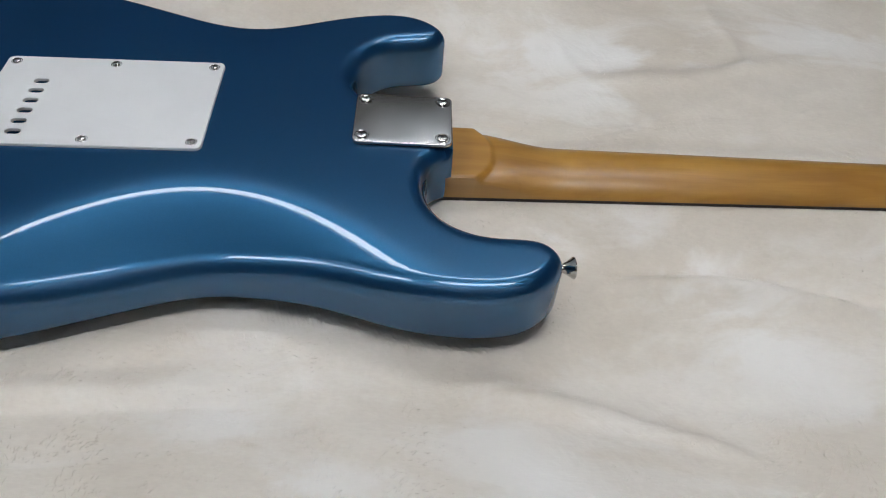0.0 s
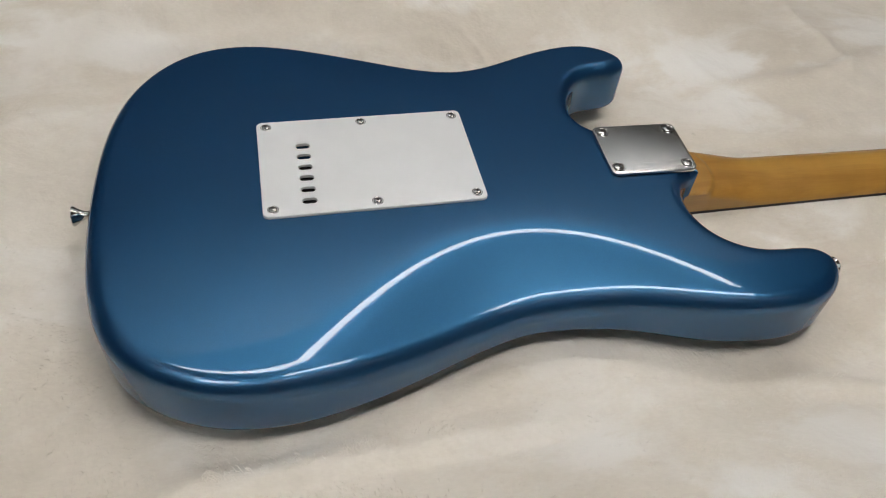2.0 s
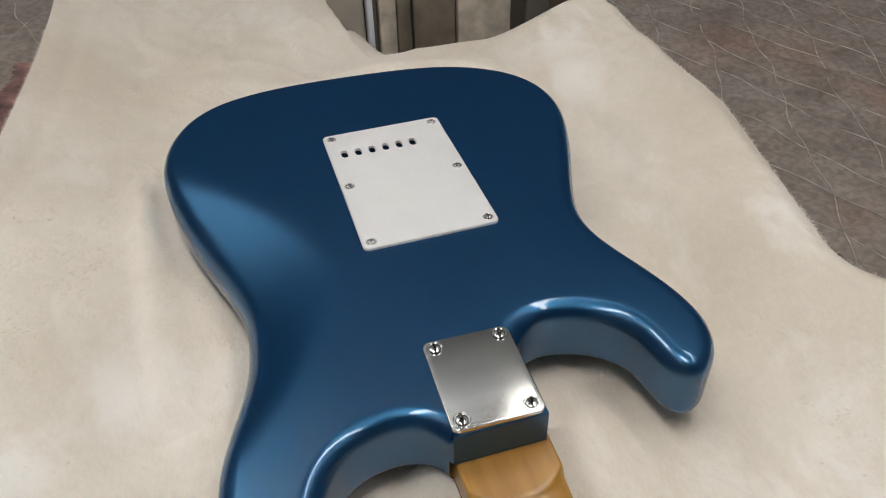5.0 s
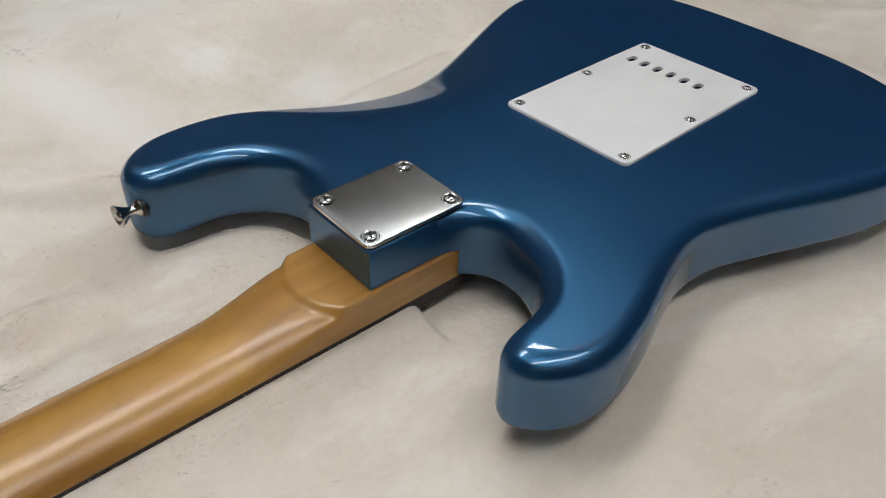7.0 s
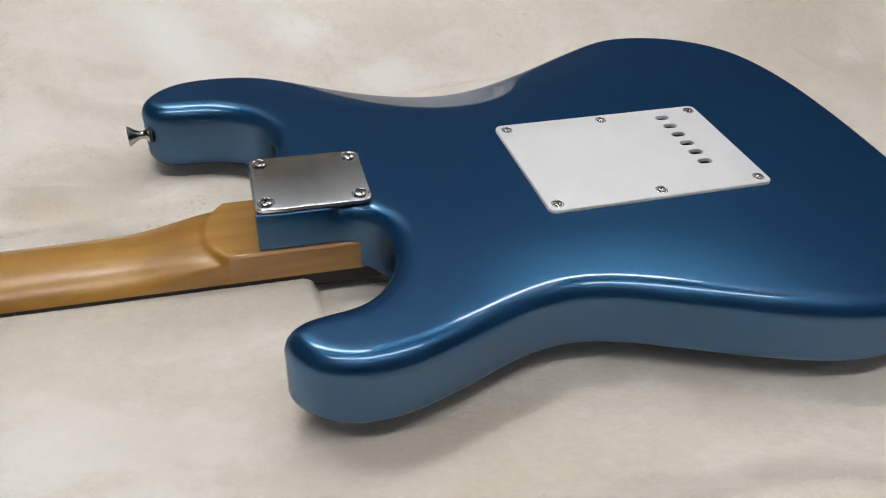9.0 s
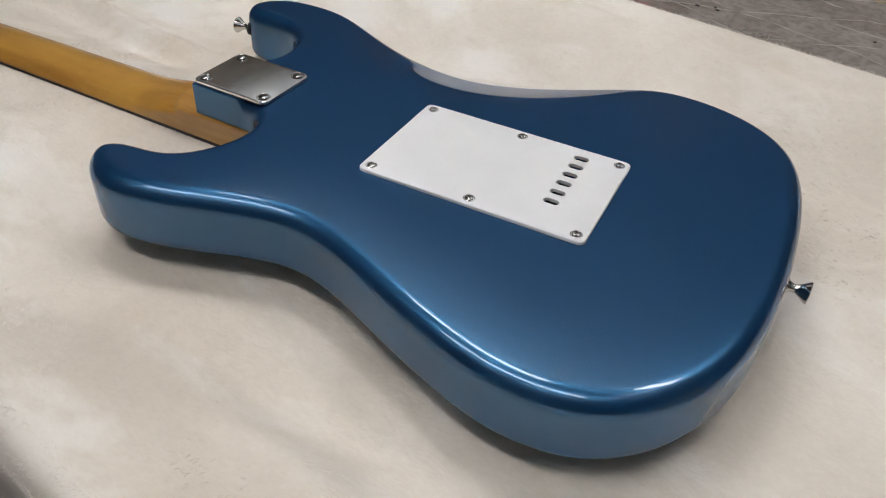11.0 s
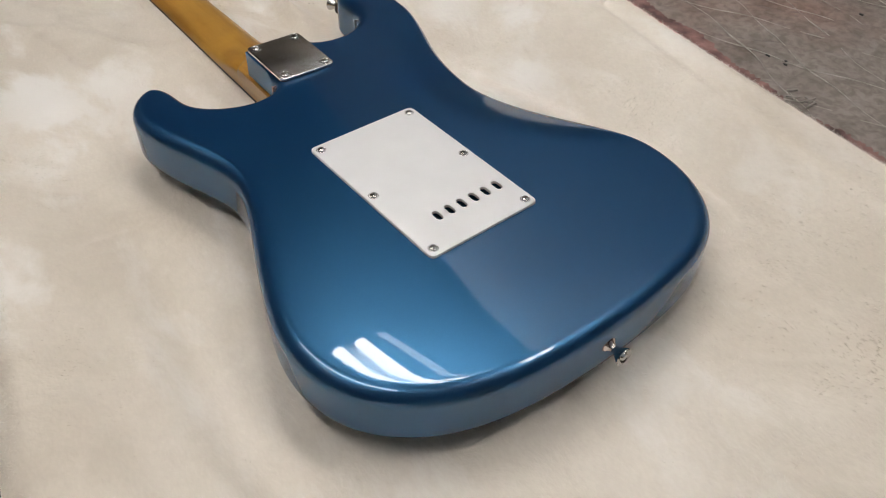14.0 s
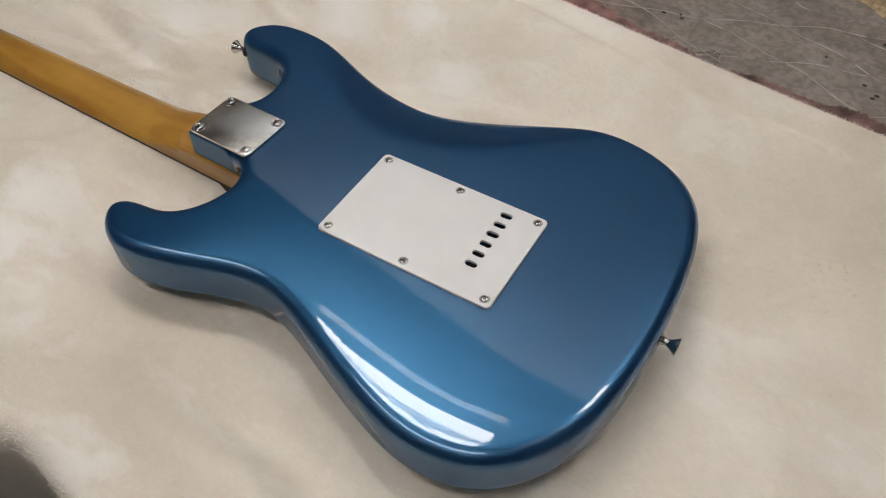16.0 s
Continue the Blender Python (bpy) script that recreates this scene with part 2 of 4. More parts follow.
BRIGHT_RED = plain("red_piping", (0.34, 0.045, 0.06), 0.8, vary=0.4, scale=60)
TAN = plain("tan_sacking", (0.33, 0.24, 0.135), 0.6, vary=0.45, scale=160, relief=0.004)
TABLE_WOOD = plain("dark_table_wood", (0.06, 0.04, 0.03), 0.6, vary=0.2)
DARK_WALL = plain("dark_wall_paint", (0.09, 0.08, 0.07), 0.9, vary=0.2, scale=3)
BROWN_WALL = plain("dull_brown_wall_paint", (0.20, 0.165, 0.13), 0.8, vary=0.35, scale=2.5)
ADDED_PANEL_DARK = plain("added_panel_dark", (0.05, 0.042, 0.036), 0.8, vary=0.3, scale=6)
CEILING = plain("ceiling_paint", (0.74, 0.82, 0.90), 0.95, vary=0.05, scale=3)
FLOOR = plain("dark_floor", (0.022, 0.016, 0.012), 0.95, vary=0.3, scale=5)
PANEL = plain("grey_beige_metal", (0.42, 0.39, 0.345), 0.45, 0.2, vary=0.15, scale=12)
BROWN_PANEL = plain("grey_brown_board", (0.20, 0.17, 0.135), 0.7, vary=0.3, scale=22, relief=0.002)
DARK_PANEL = plain("dark_grey_board", (0.16, 0.145, 0.125), 0.7, vary=0.25, scale=18)
PALE_PANEL = plain("pale_grey_panel", (0.52, 0.47, 0.40), 0.7, vary=0.35, scale=30, relief=0.002)
PANEL_LIGHT = plain("pale_metal", (0.75, 0.80, 0.88), 0.35, 0.1, vary=0.1)
def lit_tube(name, strength):
    m = bpy.data.materials.new(name)
    m.use_nodes = True
    m.node_tree.nodes.clear()
    glow = m.node_tree.nodes.new("ShaderNodeEmission")
    glow.inputs["Color"].default_value = (1.0, 0.96, 0.91, 1)
    glow.inputs["Strength"].default_value = strength
    out = m.node_tree.nodes.new("ShaderNodeOutputMaterial")
    m.node_tree.links.new(glow.outputs["Emission"], out.inputs["Surface"])
    return m


BRIGHT_TUBE = lit_tube("bright_tube", BRIGHT)
AGED_TUBE = lit_tube("aged_tube", AGED)
ADDED_COVE_TUBE = lit_tube("added_cove_tube", ADDED_COVE)
DIM_TUBE = lit_tube("dim_tube", DIM)


# ---- mesh helpers ----
def mesh_of(bm, name, smooth=True):
    me = bpy.data.meshes.new(name)
    bmesh.ops.recalc_face_normals(bm, faces=bm.faces)
    bm.to_mesh(me)
    bm.free()
    for p in me.polygons:
        p.use_smooth = smooth
    return me


def sharp(me, degrees=35):
    me.set_sharp_from_angle(angle=radians(degrees))
    return me


def part(name, bm, mat, parent=None, label="", smooth=True, angle=35, at=None):
    me = bm if isinstance(bm, bpy.types.Mesh) else mesh_of(bm, name, smooth)
    if smooth and not isinstance(bm, bpy.types.Mesh):
        sharp(me, angle)
    if mat and not me.materials:
        me.materials.append(mat)
    ob = new(name, me)
    if at is not None:
        ob.matrix_basis = at
    if parent:
        ob.parent = parent
    return tagged(ob, label) if label else ob


def thing(name, label, category, group="", kind="", at=None):
    ob = new(name)
    ob.empty_display_size = 0.05
    if at is not None:
        ob.matrix_basis = at
    return tagged(ob, label, category, group, kind)


def box(x0, x1, y0, y1, z0, z1, bevel=0.0, segs=2):
    bm = bmesh.new()
    bmesh.ops.create_cube(bm, size=1)
    for v in bm.verts:
        v.co = Vector(((x0 + x1) / 2 + v.co.x * (x1 - x0), (y0 + y1) / 2 + v.co.y * (y1 - y0), (z0 + z1) / 2 + v.co.z * (z1 - z0)))
    if bevel:
        bmesh.ops.bevel(bm, geom=bm.edges[:], offset=bevel, segments=segs, profile=0.5, affect="EDGES")
    return bm


def revolve(profile, segs=32):
    """A turned shape about z from (radius, height) pairs, from the bottom up."""
    bm = bmesh.new()
    rings = []
    for r, z in profile:
        if r < 1e-6:
            rings.append([bm.verts.new((0, 0, z))])
        else:
            rings.append([bm.verts.new((r * math.cos(2 * math.pi * k / segs), r * math.sin(2 * math.pi * k / segs), z)) for k in range(segs)])
    for a, b in zip(rings, rings[1:]):
        for k in range(segs):
            j = (k + 1) % segs
            if len(a) == 1 and len(b) == 1:
                continue
            if len(a) == 1:
                bm.faces.new((a[0], b[k], b[j]))
            elif len(b) == 1:
                bm.faces.new((a[k], a[j], b[0]))
            else:
                bm.faces.new((a[k], a[j], b[j], b[k]))
    return bm


def spline(points, step):
    """Points at even steps along a natural cubic through the given ones."""
    p = np.array(points, float)
    t = np.r_[0, np.cumsum(np.sqrt(np.linalg.norm(np.diff(p, axis=0), axis=1)))]
    n, h = len(t), np.diff(t)
    a, r = np.eye(n), np.zeros((n, 2))
    for i in range(1, n - 1):
        a[i, i - 1 : i + 2] = h[i - 1], 2 * (h[i - 1] + h[i]), h[i]
        r[i] = 6 * ((p[i + 1] - p[i]) / h[i] - (p[i] - p[i - 1]) / h[i - 1])
    m = np.linalg.solve(a, r)
    u = np.linspace(0, t[-1], 1200)
    i = np.clip(np.searchsorted(t, u, side="right") - 1, 0, n - 2)
    d0, d1, hh = (u - t[i])[:, None], (t[i + 1] - u)[:, None], h[i][:, None]
    c = m[i] * d1**3 / (6 * hh) + m[i + 1] * d0**3 / (6 * hh) + (p[i] / hh - m[i] * hh / 6) * d1 + (p[i + 1] / hh - m[i + 1] * hh / 6) * d0
    s = np.r_[0, np.cumsum(np.linalg.norm(np.diff(c, axis=0), axis=1))]
    q = np.linspace(0, s[-1], max(2, int(s[-1] / step)))
    return np.stack([np.interp(q, s, c[:, 0]), np.interp(q, s, c[:, 1])], 1)


def smooth01(x):
    x = np.clip(x, 0, 1)
    return x * x * (3 - 2 * x)


def rounded_rect(w, h, r, segs=6):
    out = []
    for cx, cy, a0 in ((w / 2 - r, h / 2 - r, 0), (-w / 2 + r, h / 2 - r, 90), (-w / 2 + r, -h / 2 + r, 180), (w / 2 - r, -h / 2 + r, 270)):
        for k in range(segs + 1):
            a = radians(a0 + 90 * k / segs)
            out.append((cx + r * math.cos(a), cy + r * math.sin(a)))
    return out


def obround(cx, cy, length, width, segs=8):
    out = []
    r = width / 2
    for sx, a0 in ((1, -90), (-1, 90)):
        for k in range(segs + 1):
            a = radians(a0 + 180 * k / segs)
            out.append((cx + sx * (length / 2 - r) + r * math.cos(a), cy + r * math.sin(a)))
    return out


def shrunk(loop, d):
    """A loop about its own middle with its sides moved in by d."""
    p = np.array(loop)
    nxt, prv = np.roll(p, -1, 0), np.roll(p, 1, 0)
    t = nxt - prv
    t /= np.linalg.norm(t, axis=1)[:, None] + 1e-12
    return (p + d * np.stack([-t[:, 1], t[:, 0]], 1)).tolist()


def plate(outline, holes, z0, z1, bevel):
    """A sheet with holes and a rounded upper edge; loops run counterclockwise."""
    bm = bmesh.new()

    def ring(loop, z):
        return [bm.verts.new((x, y, z)) for x, y in loop]

    def wall(a, b):
        for k in range(len(a)):
            j = (k + 1) % len(a)
            bm.faces.new((a[k], a[j], b[j], b[k]))

    rings = [ring(outline, z0), ring(outline, z1 - bevel)]
    for k in (1, 2, 3):
        a = math.pi / 2 * k / 3
        rings.append(ring(shrunk(outline, bevel * (1 - math.cos(a))), z1 - bevel + bevel * math.sin(a)))
    for a, b in zip(rings, rings[1:]):
        wall(a, b)
    tops = [rings[-1]]
    for hole in holes:
        up, down = ring(hole, z1), ring(hole, z0)
        wall(up, down)
        tops.append(up)
    edges = []
    for loop in tops:
        for k in range(len(loop)):
            edges.append(bm.edges.get((loop[k], loop[(k + 1) % len(loop)])) or bm.edges.new((loop[k], loop[(k + 1) % len(loop)])))
    bmesh.ops.triangle_fill(bm, use_beauty=True, edges=edges)
    bmesh.ops.dissolve_limit(bm, angle_limit=0.01, verts=[], edges=[e for e in bm.edges if all(abs(v.co.z - z1) < 1e-7 for v in e.verts)])
    return bm


# ---- the guitar's numbers ----
BACK, FRONT = 0.058, 0.0112          # the body's two faces
ROUND = 0.0115                       # rounded edge
HEEL_Z = 0.0325                      # back of the neck's heel
TREBLE = [(-0.1805, 0.0), (-0.1770, 0.055), (-0.1615, 0.111), (-0.126, 0.152), (-0.080, 0.164), (-0.030, 0.1535), (0.028, 0.131), (0.083, 0.1168),
          (0.138, 0.132), (0.186, 0.1438), (0.215, 0.1355), (0.2275, 0.117), (0.2165, 0.1045), (0.187, 0.098), (0.166, 0.074), (0.1625, 0.046), (0.176, 0.0298),
          (0.200, 0.0268), (0.2305, 0.0262)]
BASS = [(-0.1805, 0.0), (-0.1785, -0.05), (-0.1645, -0.114), (-0.132, -0.149), (-0.085, -0.1635), (-0.03, -0.158), (0.03, -0.1385), (0.078, -0.123),
        (0.105, -0.121), (0.15, -0.1265), (0.20, -0.1415), (0.25, -0.1460), (0.279, -0.1365), (0.2920, -0.1155), (0.281, -0.1005), (0.252, -0.0975),
        (0.225, -0.0855), (0.2125, -0.060), (0.217, -0.036), (0.2305, -0.0262)]


def body_outline(step=0.004):
    """The body's outline, counterclockwise, from the butt along the bass side."""
    b, t = spline(BASS, step), spline(TREBLE, step)
    return np.concatenate([b, t[::-1][:-1]])


OUTLINE = body_outline()


def from_outline(points, loop=OUTLINE):
    """Distance to the outline, below nought inside it."""
    a, b = loop, np.roll(loop, -1, 0)
    best = np.full(len(points), 9.0)
    inside = np.zeros(len(points), bool)
    for p, q in zip(a, b):
        d = q - p
        u = np.clip(((points - p) @ d) / (d @ d + 1e-15), 0, 1)
        best = np.minimum(best, np.linalg.norm(points - p - u[:, None] * d, axis=1))
        cross = (p[1] > points[:, 1]) != (q[1] > points[:, 1])
        with np.errstate(divide="ignore", invalid="ignore"):
            at = (q[0] - p[0]) * (points[:, 1] - p[1]) / (q[1] - p[1]) + p[0]
        inside ^= cross & (points[:, 0] < at)
    return np.where(inside, -best, best)


def back_height(x, y):
    """The back's height: flat, with the belly cut on the bass side."""
    crest = -0.067 - 4.4 * (x - 0.085) ** 2
    w = 0.0048
    d = (crest - y) / w / np.sqrt(1 + (8.8 * (x - 0.085)) ** 2)
    drop = w * np.where(d > 30, d, np.log1p(np.exp(np.minimum(d, 30))))
    return BACK - 0.305 * drop


def dome(x, y, depth):
    """The back falls away a little towards its edge on the treble side, but for the part round the neck."""
    return 0.0011 * np.clip(1 - depth / 0.042, 0, 1) ** 2 * smooth01((0.15 - x) / 0.06) * smooth01((y + 0.07) / 0.09)


def guitar_body():
    loop = OUTLINE
    n = len(loop)
    # rounded edge: rings inwards from the outline
    t = np.roll(loop, -1, 0) - np.roll(loop, 1, 0)
    t /= np.linalg.norm(t, axis=1)[:, None]
    inward = np.stack([-t[:, 1], t[:, 0]], 1)
    heel = (np.abs(loop[:, 1]) < 0.0275) & (loop[:, 0] > 0.19)
    bm = bmesh.new()
    rings = []

    def ring(off, z):
        p = loop + inward * off
        rings.append([bm.verts.new((*q, zz)) for q, zz in zip(p, np.broadcast_to(z, n))])
        return p

    steps = 8
    r2 = 0.0105
    pocket = HEEL_Z + 0.002
    col = np.where((loop[:, 1] > -0.0295) & (loop[:, 1] < 0.0312) & (loop[:, 0] > 0.174))[0]
    first, last = col[0], col[-1]
    for k in range(steps + 1):
        a = math.pi / 2 * k / steps
        ring(r2 * (1 - math.sin(a)), FRONT + r2 * (1 - math.cos(a)))
    lip = np.where(loop[:, 1] < -0.03, back_height(loop[:, 0], loop[:, 1]) - dome(loop[:, 0], loop[:, 1], 0.0) - ROUND - 0.0015, 1.0)
    ring(0.0, np.minimum(pocket, lip))
    level = len(rings) - 1
    rad = np.where(heel, 0.0012, ROUND)
    for k in range(steps + 1):
        a = math.pi / 2 * k / steps
        off = rad * (1 - math.cos(a))
        p = loop + inward * off[:, None]
        z = back_height(p[:, 0], p[:, 1]) - dome(p[:, 0], p[:, 1], 0.0) - rad + rad * math.sin(a)
        rings.append([bm.verts.new((*q, zz)) for q, zz in zip(p, z)])
    for m, (a, b) in enumerate(zip(rings, rings[1:])):
        for k in range(n):
            j = (k + 1) % n
            if m < level and first <= k < last:
                continue
            bm.faces.new((a[k], a[j], b[j], b[k]))
    # the neck's pocket: its ceiling, back and sides
    back = [[bm.verts.new((0.157, y, z)) for z in (FRONT, pocket)] for y in (-0.0266, 0.0304)]
    bm.faces.new([rings[level][k] for k in range(first, last + 1)] + [back[1][1], back[0][1]])
    bm.faces.new([rings[m][first] for m in range(level + 1)] + [back[0][1], back[0][0]])
    bm.faces.new([rings[m][last] for m in range(level + 1)][::-1] + [back[1][0], back[1][1]])
    bm.faces.new((back[0][0], back[0][1], back[1][1], back[1][0]))
    under = rings[0][last:] + rings[0][: first + 1] + [back[0][0], back[1][0]]
    fill = [bm.edges.get((p, q)) or bm.edges.new((p, q)) for p, q in zip(under, under[1:] + under[:1])]
    bmesh.ops.triangle_fill(bm, use_beauty=True, edges=fill)
    # the back inside the rounded edge: an even net of points
    inner = np.array([v.co[:2] for v in rings[-1]])
    gx, gy = np.meshgrid(np.arange(-0.19, 0.30, 0.0032), np.arange(-0.17, 0.17, 0.0032))
    gx[1::2] += 0.0016
    grid = np.stack([gx.ravel(), gy.ravel()], 1)
    grid = grid[from_outline(grid, inner) < -0.0022]
    hole = [(-0.052, -0.032), (-0.034, -0.032), (-0.034, 0.032), (-0.052, 0.032)]
    keep = ~((grid[:, 0] > -0.0535) & (grid[:, 0] < -0.0325) & (np.abs(grid[:, 1]) < 0.0335))
    grid = grid[keep]
    pts = [Vector(p) for p in np.concatenate([inner, np.array(hole), grid])]
    from mathutils.geometry import delaunay_2d_cdt
    edges = [(k, (k + 1) % n) for k in range(n)] + [(n + k, n + (k + 1) % 4) for k in range(4)]
    vs, _, fs, origin, _, _ = delaunay_2d_cdt(pts, edges, [], 1, 1e-7, True)
    flat = np.array([[v.x, v.y] for v in vs])
    depth = -from_outline(flat, inner)
    heights = back_height(flat[:, 0], flat[:, 1]) - dome(flat[:, 0], flat[:, 1], depth)
    made = []
    for v, o, hz in zip(vs, origin, heights):
        k = o[0] if o else None
        made.append(rings[-1][k] if k is not None and k < n else bm.verts.new((v.x, v.y, float(hz))))
    mid = np.array([[sum(vs[k].x for k in f) / 3, sum(vs[k].y for k in f) / 3] for f in fs])
    outside = from_outline(mid, inner) > 0
    for f, c, out in zip(fs, (Vector(m) for m in mid), outside):
        if out:
            continue
        if -0.052 < c.x < -0.034 and abs(c.y) < 0.032:
            continue
        try:
            bm.faces.new([made[k] for k in f])
        except ValueError:
            pass
    # tremolo pocket walls and floor
    rim = [made[next(i for i, o in enumerate(origin) if n + k in o)] for k in range(4)]
    low = [bm.verts.new((*v.co[:2], BACK - 0.03)) for v in rim]
    for k in range(4):
        bm.faces.new((rim[k], rim[(k + 1) % 4], low[(k + 1) % 4], low[k]))
    bm.faces.new(low)
    bmesh.ops.delete(bm, geom=[v for v in bm.verts if not v.link_faces], context="VERTS")
    me = mesh_of(bm, "body")
    sharp(me, 40)
    me.materials.append(BLUE)
    return new("body", me)


def neck_half_width(x):
    return 0.0278 + (0.0212 - 0.0278) * np.clip((x - 0.16) / 0.46, 0, 1)


BOARD_TOP, BOARD_LOW = 0.0132, 0.0035   # glue line and playing face of the fingerboard


def guitar_neck():
    xs = np.concatenate([np.linspace(0.158, 0.236, 6), np.linspace(0.238, 0.30, 50), np.linspace(0.31, 0.615, 40)])
    th = np.linspace(-1, 1, 41)
    bm = bmesh.new()
    rows = []
    for x in xs:
        w = float(neck_half_width(x))
        u = np.sin(th * math.pi / 2)
        y = u * w
        arc = 0.2585 - 0.012 * np.abs(u) ** 2.4
        b = np.clip((x - arc) / (0.046 + 0.014 * np.abs(u)), 0, 1)
        b = np.where(b > 0, 0.30 * np.minimum(b / 0.07, 1) + 0.70 * smooth01(b), 0)
        thick = 0.0128 - 0.0012 * np.clip((x - 0.26) / 0.36, 0, 1)
        c = BOARD_TOP + thick * np.maximum(1 - np.abs(u) ** 2.3, 0) ** 0.62
        flat = HEEL_Z - 0.0004 - 0.0012 * smooth01((np.abs(u) - 0.96) / 0.04)
        z = flat * (1 - b) + c * b
        rows.append([bm.verts.new((x, yy, zz)) for yy, zz in zip(y, z)] + [bm.verts.new((x, w, BOARD_TOP)), bm.verts.new((x, -w, BOARD_TOP))])
    m = len(rows[0])
    for a, b in zip(rows, rows[1:]):
        for k in range(m):
            j = (k + 1) % m
            bm.faces.new((a[k], b[k], b[j], a[j]))
    bm.faces.new(rows[0])
    bm.faces.new(rows[-1][::-1])
    return bm


def fingerboard():
    bm = bmesh.new()
    rows = []
    for x in np.linspace(0.160, 0.612, 30):
        w = float(neck_half_width(x))
        rows.append([bm.verts.new((x, y, z)) for y, z in ((w, BOARD_TOP), (w, BOARD_LOW + 0.0012), (w - 0.0012, BOARD_LOW), (-w + 0.0012, BOARD_LOW), (-w, BOARD_LOW + 0.0012), (-w, BOARD_TOP))])
    for a, b in zip(rows, rows[1:]):
        for k in range(6):
            j = (k + 1) % 6
            bm.faces.new((a[k], b[k], b[j], a[j]))
    bm.faces.new(rows[0])
    bm.faces.new(rows[-1][::-1])
    return bm


def headstock():
    loop = spline([(0.612, 0.0213), (0.640, 0.030), (0.655, 0.036), (0.700, 0.026), (0.760, 0.012), (0.785, -0.010), (0.792, -0.034), (0.772, -0.050), (0.748, -0.044),
                   (0.735, -0.030), (0.690, -0.030), (0.645, -0.029), (0.612, -0.0213)], 0.004)[::-1]
    return plate([tuple(p) for p in loop], [], 0.0035, 0.0175, 0.002)


def screw_head(r, h):
    """A small domed cross-head screw sunk in a bright countersunk ring, the gap between and the cross coloured
    near-black as shade.
    """
    rings = [(r * 1.10, 0.0), (r * 1.10, h * 0.16), (r * 1.04, h * 0.26), (r * 0.98, h * 0.20), (r * 0.90, -h * 0.10), (r * 0.82, -h * 0.12), (r * 0.80, h * 0.10)]
    rings += [(r * 0.80 * q, h * (0.15 + 0.85 * math.sqrt(1 - (0.96 * q) ** 2))) for q in (0.98, 0.92, 0.84, 0.76, 0.68, 0.60, 0.52, 0.44, 0.36, 0.28, 0.20, 0.10)] + [(0.0, h)]
    bm = revolve(rings, 48)
    s = r * 0.085
    for v in bm.verts:
        x, y = v.co.x, v.co.y
        if math.hypot(x, y) < r * 0.42 and v.co.z > h * 0.4 and (abs(x) < s or abs(y) < s):
            v.co.z -= h * (0.7 - 0.4 * math.hypot(x, y) / r)
    for f in bm.faces:
        c = f.calc_center_median()
        d = math.hypot(c.x, c.y)
        if (d < r * 0.40 and (abs(c.x) < s * 0.8 or abs(c.y) < s * 0.8)) or r * 0.79 < d < r * 0.93:
            f.material_index = 1
    return bm


def screw_mesh(r, h, mat):
    me = sharp(mesh_of(screw_head(r, h), "screw"), 50)
    me.materials.append(mat)
    me.materials.append(RECESS_SHADE)
    return me


def strap_button():
    """A flared strap button along z, its face hollowed round the screw's head."""
    return revolve([(0.0, 0.0), (0.0050, 0.0), (0.0052, 0.0014), (0.0034, 0.0030), (0.0026, 0.0048), (0.0027, 0.0066), (0.0040, 0.0092), (0.0064, 0.0126), (0.0068, 0.0134),
                    (0.0066, 0.0139), (0.0056, 0.0134), (0.0042, 0.0118), (0.0034, 0.0112), (0.0032, 0.0128), (0.0022, 0.0140), (0.0, 0.0144)], 36)


guitar = thing("electric_guitar", "metallic blue electric guitar lying face down on cream fleece", "guitar")
body = guitar_body()
body.parent = guitar
tagged(body, "glossy metallic blue body back")
NECK = pose(0, 0.002, 0.002)
neck = part("neck", guitar_neck(), MAPLE, guitar, "amber satin maple neck", at=NECK)
part("fingerboard", fingerboard(), ROSEWOOD, guitar, "dark rosewood fingerboard", at=NECK)
head = part("headstock", headstock(), MAPLE, guitar, "amber maple headstock", at=NECK)
for k in range(6):
    bm = revolve([(0.0, 0.0), (0.0052, 0.0), (0.0056, 0.001), (0.0056, 0.006), (0.0044, 0.008), (0.0, 0.0082)], 20)
    part("tuning_machine", bm, CHROME, head, "chrome tuning machine", at=pose(0.655 + 0.0205 * k, 0.022 - 0.0075 * k, 0.0175))

# tremolo cover on the back
COVER = pose(0.0, 0.0085, BACK, 0, 0, 0.8)
slots = [obround(-0.0430, -0.0085 + 0.0108 * (k - 2.5), 0.0098, 0.0052) for k in range(6)]
cover = part("tremolo_cover", plate(rounded_rect(0.1460, 0.0945, 0.0042), [s[::-1] for s in slots], 0.0001, 0.0022, 0.0007), PLASTIC, guitar, "white plastic cover plate with six slots", at=COVER)
cover_screw, plate_screw = screw_mesh(0.0033, 0.0014, NICKEL), screw_mesh(0.0044, 0.0016, CHROME)
for sx in (-0.0665, 0.0, 0.0665):
    for sy in (-0.041, 0.041):
        part("screw", cover_screw, None, cover, "chrome cross-head screw", at=pose(sx, sy, 0.0021, 0, 0, 20 + 700 * sx + 200 * sy))
# its colour carries the shade of the pocket
block = part("tremolo_block", box(-0.0515, -0.0345, -0.0315, 0.0315, BACK - 0.029, BACK - 0.016, 0.001), RECESS_SHADE, guitar, "tremolo block coloured near-black as the shade inside the slots")

